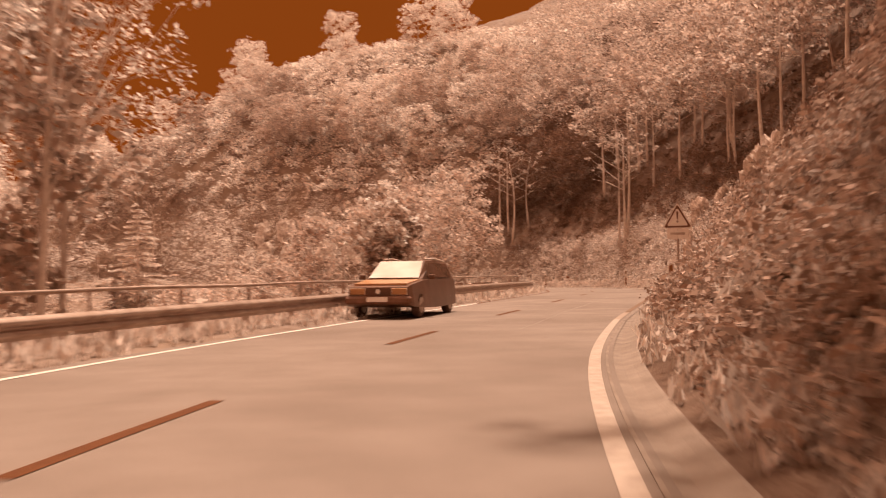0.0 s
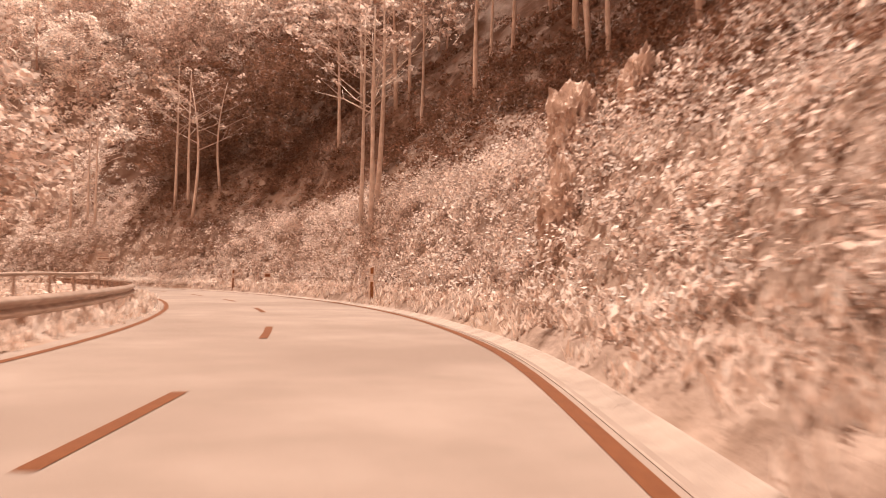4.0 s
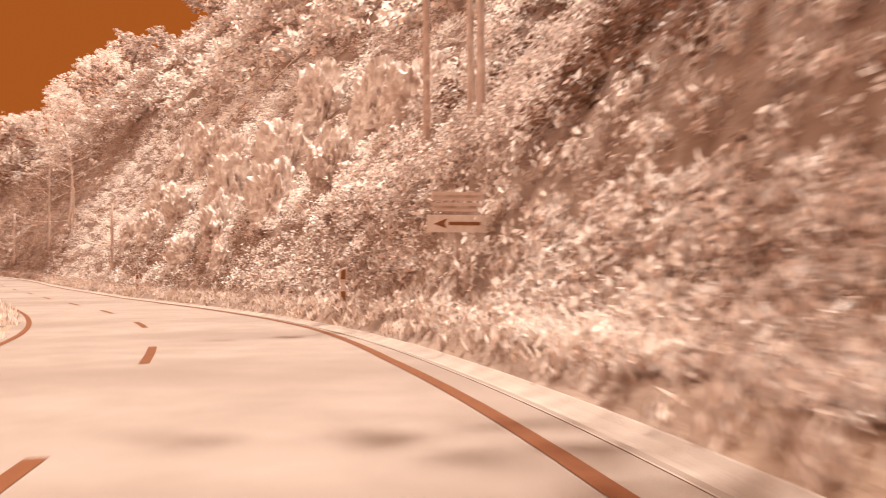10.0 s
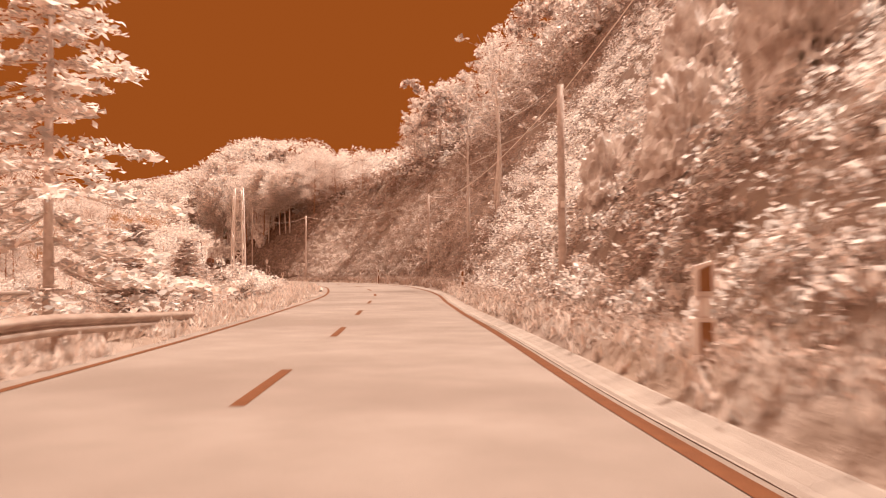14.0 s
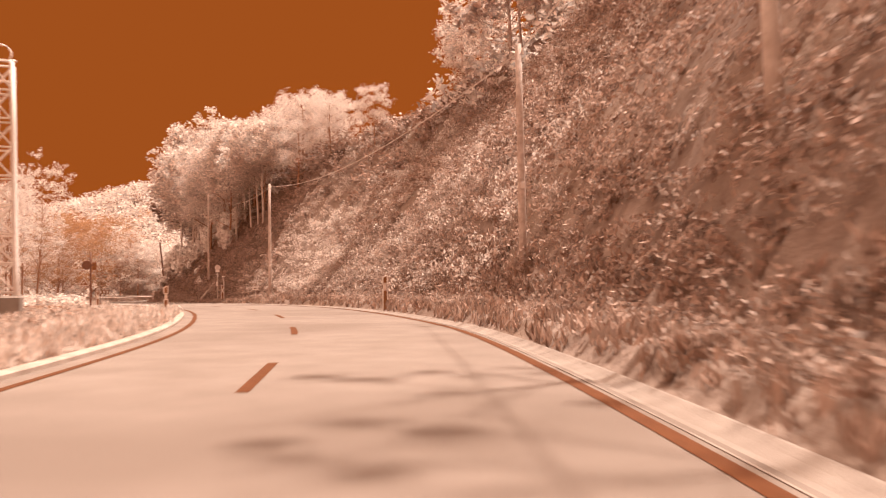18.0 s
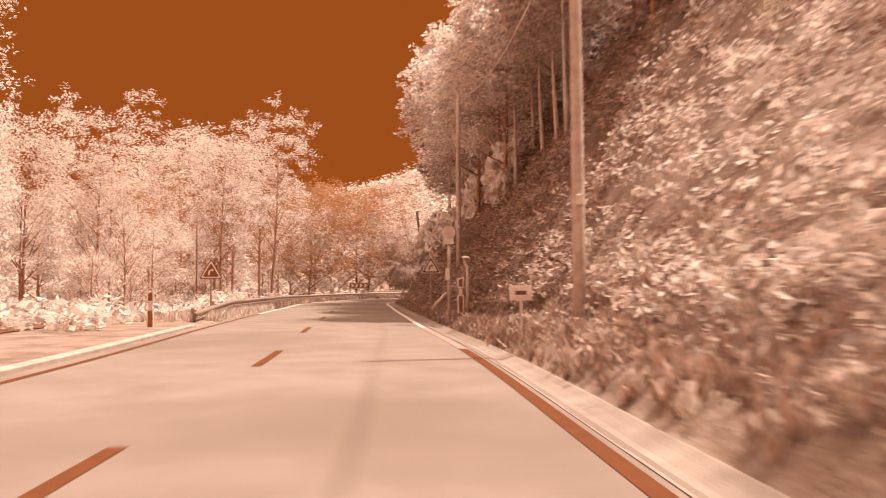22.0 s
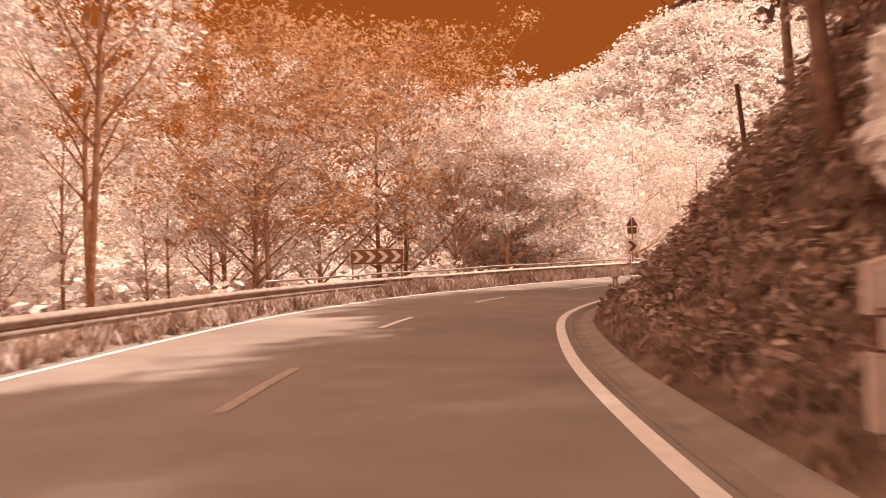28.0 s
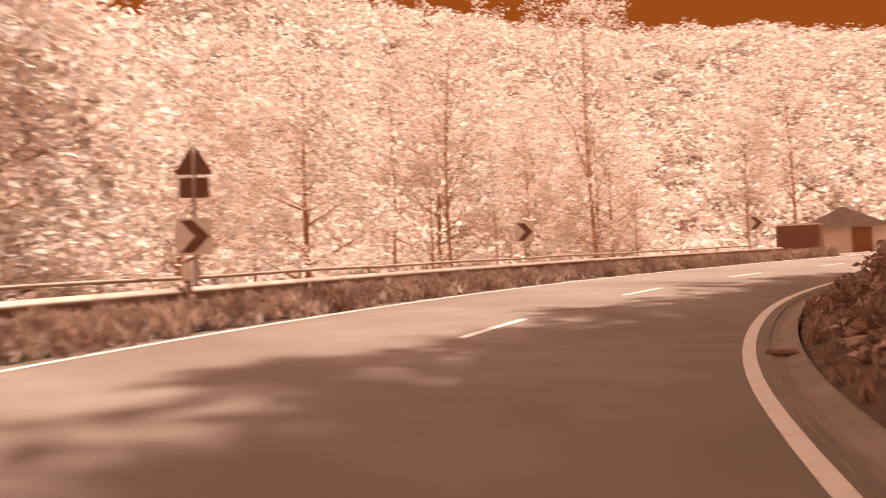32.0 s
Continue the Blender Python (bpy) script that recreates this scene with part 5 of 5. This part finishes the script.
# pale trunk groups on the bank
for u, d in ((71.83, 6.34), (71.43, 6.94), (70.16, 6.23), (71.83 + 1.2, 6.34 + 1.0), (96.40, 7.56), (96.40 + 1.4, 7.56 + 0.6), (96.40 + 2.6, 7.56 + 0.3), (96.40 - 1.2, 7.56 + 1.4),
             (108.50, 7.78), (108.50 + 1.5, 7.78 + 0.5), (180.23, 6.09), (180.23 - 3.0, 6.09 + 1.0), (180.23 - 6.0, 6.09 + 0.5)):
    plant_at(bare_trunk[rng.integers(2)], u, d, rng.uniform(0.85, 1.1), label="slim tree with bare pale trunk on the bank", group="pale trunk trees")
# valley side
wood(4, 19, 4.5, 8, 8, slender_t, "tall slender tree behind the guard rail", "valley trees", -1, 1.0, 1.3)
wood(-2, 26, 9, 22, 10, slender_t + broad_d, "tall slender tree behind the guard rail", "valley trees", -1, 0.9, 1.2)
wood(28, 66, 5, 18, 8, broad + slender_t, "tree behind the guard rail", "valley trees", -1, 0.6, 0.9)
wood(197.46 - 22, 197.46 + 14, 9.5, 20, 15, broad_l, L_VALLEY, "valley trees", -1, 0.5, 0.75)
wood(238.04 - 6, 295.37 + 2, 9, 17, 16, slender + broad_l + bare, L_VALLEY, "valley trees", -1, 0.5, 0.78)
wood(254, 295.37 + 2, 18, 34, 22, slender + broad_l, L_VALLEY, "valley trees", -1, 0.95, 1.3)
wood(204, 230, 9, 16, 5, broad_l, L_VALLEY, "valley trees", -1, 0.4, 0.55)
wood(256, 300, 18, 34, 12, slender, "tall slender pale-leaved tree in the valley", "valley trees", -1, 1.3, 1.6)
wood(295.37 - 4, 295.37 + 66, 6, 28, 40, broad_l + slender + bare, L_VALLEY, "valley trees", -1, 0.75, 1.15)
for u, d, k in ((286.0, -12.5, 1.2), (290.0, -11.0, 1.25), (293.0, -14.0, 1.3), (288.0, -15.5, 1.3), (283.0, -12.0, 1.1)):
    plant_at(slender[rng.integers(3)], u, d, k, label="tall slender pale-leaved tree in the valley", group="valley trees")
plant_at(blossom, 30.13, -5.65, 1.0, label="dark shrub with many white blossoms behind the guard rail", category="shrub", dz=0.6)
plant_at(conifer[0], 154.23, -9.22, 1.35, label="tall pale conifer with open tiers in the valley", category="tree")
for du, dd, s in ((4.5, 1.2, 1.0), (7.0, 2.4, 0.8), (1.5, -3.0, 1.0)):
    plant_at(conifer_d[0], 154.23 + du, -9.22 + dd, s, label="small bushy conifer beside the road", category="tree")
for k in range(7):
    plant_at(shrub_l[k % 2], 169.75 - 10 + 2.2 * k, -float(w_left(160)) - rng.uniform(2.6, 4.5), rng.uniform(0.5, 0.8), label="sunlit leafy shrub at the verge", category="shrub", group="verge shrubs")
for u, d, k in ((298.0, -13.0, 1.3), (302.5, -15.5, 1.5), (300.3, -19.0, 1.4), (306.5, -15.0, 1.35), (286.0, -17.5, 1.2)):
    plant_at(orange_t[0], u, d, k, label="feathery orange-twigged tree behind the guard rail", category="tree")
for du, dd, k in ((0, 0, 1.1), (2.2, -2.4, 1.25), (-1.8, -1.6, 1.0)):
    plant_at(bushy, 312.4 + du, -11.4 + dd, k, label="dense bushy tree with pale leaves behind the railing", category="tree")
for k in range(5):
    plant_at(shrub_d[k % 2], 197.46 - 1.5 + 0.9 * k, -7.72 - 1.2, rng.uniform(0.7, 1.0), label="dark bush at the foot of the mast", category="shrub", group="mast bushes")
for k in (0, 1, 2, 3, 6, 8, 9, 10, 11):
    plant_at((shrub_l + shrub_d)[k % 4], 295.37 - 30 + 6 * k, -float(w_left(250)) - rng.uniform(3.0, 5.5), rng.uniform(0.6, 1.0), label="bush behind the guard rail", category="shrub", group="rail bushes")
for k in range(4):
    plant_at(bare[k % 2], 324.55 - 1 + 5 * k, -4.76 - 2.6 - (k % 2), 0.62, label="bare branching shrub behind the railing", category="tree", group="bare shrubs")

# ---- things along the road ----
for u, d, base in ((28.2, 4.05, 0.28), (63.15, 4.13, 0.30), (84.6, 4.2, 0.30), (107.95, 4.1, 0.28), (135.17, 4.0, 0.20), (166.9, 4.0, 0.24), (200.0, 3.95, 0.26), (234.7, 4.12, 0.33)):
    delineator(u, d, base=base)
for u, d, base in ((272.1, 3.98, 0.06), (287.85, 4.15, 0.0), (301.5, 4.2, 0.05)):
    delineator(u, d, True, base)
for u, d in ((204.23, -float(w_left(204.23)) - 0.9), (234.4, -4.25)):
    delineator(u, d, base=0.0)
delineator(311.60 - 0.6, -4.79 + 0.35, True, 0.0)
warning_sign(31.01, 4.24, 0.9, 2.48, "!", True, "triangular warning sign with exclamation mark and tan plate below", plate=True)
warning_sign(242.8, 3.9, 0.66, 2.17 - 0.57, "curve", True, "triangular curve warning sign on the dark bank")
warning_sign(245.0, -4.5, 0.80, 2.15 - 0.69, "curve", False, "orange triangular curve warning sign behind the rail", turn=4)
warning_sign(311.69, -4.83, 0.62, 2.34 + 0.19, "", True, "back of a triangular sign with plate on a post", plate=True, turn=32, back=True)
chevron_plate(311.60, -4.79, 0.58, 1.53 - 0.28, 32)
chevron_plate(324.55, -4.76, 0.60, 1.66 - 0.28, 26)
chevron_plate(342.85, -4.71, 0.66, 1.93 - 0.3, 22)
chevron_board(296.00, -5.10, 1.85, 0.5, 1.59 - 0.42, 44.3)
stake_plate(78.79, 3.99, 0.95)
stake_plate(223.5, 3.75, 0.94)
direction_sign(103.3, 5.0, 1.92 - 0.12, 1.1, 0)
L_POLE = "weathered wooden utility pole at the foot of the bank"
utility_pole(110.95, 7.43, 6.5, L_POLE, key="z")
utility_pole(147.8, 5.0, 4.8, L_POLE, key="a")
utility_pole(190.1, 5.4, 5.4, L_POLE, key="b")
utility_pole(223.3, 4.6, 6.9, L_POLE, key="d")
utility_pole(276.2, 5.5, 5.0, "dark leaning utility pole on the shaded bank", True, (0, -6), key="g")
utility_pole(301.82, 6.31, 5.6, "dark leaning utility pole at the inside of the bend", True, (0, -5), key="h")
utility_pole(270.0, -9.9, 7.2, "thin dark pole behind the guard rail", True, r=0.06, key="f")
utility_pole(246.0, 5.3, 7.6, L_POLE, key="e")
for a, b in (("z", "a"), ("a", "b"), ("b", "d"), ("d", "e"), ("e", "g")):
    wire(POLE_TOPS[a], POLE_TOPS[b], 0.9)
lattice_pylon(197.46, -7.72, 7.4, 0.95)
stop_post(234.8, 3.8)
bent_lamp(235.5, 4.4)
mirror_post(224.3, -5.4)
# a fallen pale log on the dark bank
log = thing("log", Matrix.Identity(4), "weathered pale log lying up the dark bank", "log")
ga, gb = ground_at(242.0, 3.9), ground_at(243.4, 5.2)
rod(ga + Vector((0, 0, 0.12)), gb + Vector((0, 0, 0.14)), 0.09, M_POLE, log, "trunk", 8, 0.05)
# side road and island kerb on the valley side
side = strip("side_road", 197.46 + 1, 238.04 + 2, lambda u: -float(w_left(u)) - 7.6, lambda u: -float(w_left(u)) - 4.2, 0.045, M_SIDE, step=2.0, across=2)
tagged(side, "orange-brown sunlit side road beside the main road", "road", kind="structure")
us = np.arange(197.46 - 20, 238.04 - 3, 1.0)
KERB = [(-0.56, -0.1), (-0.56, 0.055), (-0.53, 0.075), (-0.37, 0.075), (-0.34, 0.055), (-0.34, -0.1)]
V = [rd(u, -float(w_left(u)) + a, b) for u in us for a, b in KERB]
kerb = obj("kerb", V, [(i * 6 + k, i * 6 + k + 1, i * 6 + k + 7, i * 6 + k + 6) for i in range(len(us) - 1) for k in range(5)], M_KERB)
tagged(kerb, "low pale kerb along the verge", "kerb", kind="structure")
car(22.32, -2.46)
# far hut beyond the last bend
hut = thing("hut", stand(358.58, -7.57, 0, 20), "small shed with pale roof and orange door beyond the bend", "building")
bm = bmesh.new()
box(bm, (-2.2, -1.6, -0.5), (2.2, 1.6, 2.0))
part("wall", bm, M_TAN, hut)
flat("roof", [(-2.6, 1.9), (2.6, 1.9), (0, 3.1)], -1.9, 3.8, M_CONC, hut, "pale pitched roof")
flat("door", rect(0.4, -0.2, 1.5, 1.8), -1.66, 0.05, M_ORANGE, hut, "orange door")
shed = thing("dark_shed", stand(351.00, -6.53, 0, 20), "dark boxy shed beside the hut", "building")
bm = bmesh.new()
box(bm, (-1.1, -1.2, -0.5), (1.1, 1.2, 1.9), 0.1)
part("wall", bm, M_DARK, shed)

for t in PROTO:
    for o in (*t.children_recursive, t):
        bpy.data.objects.remove(o)
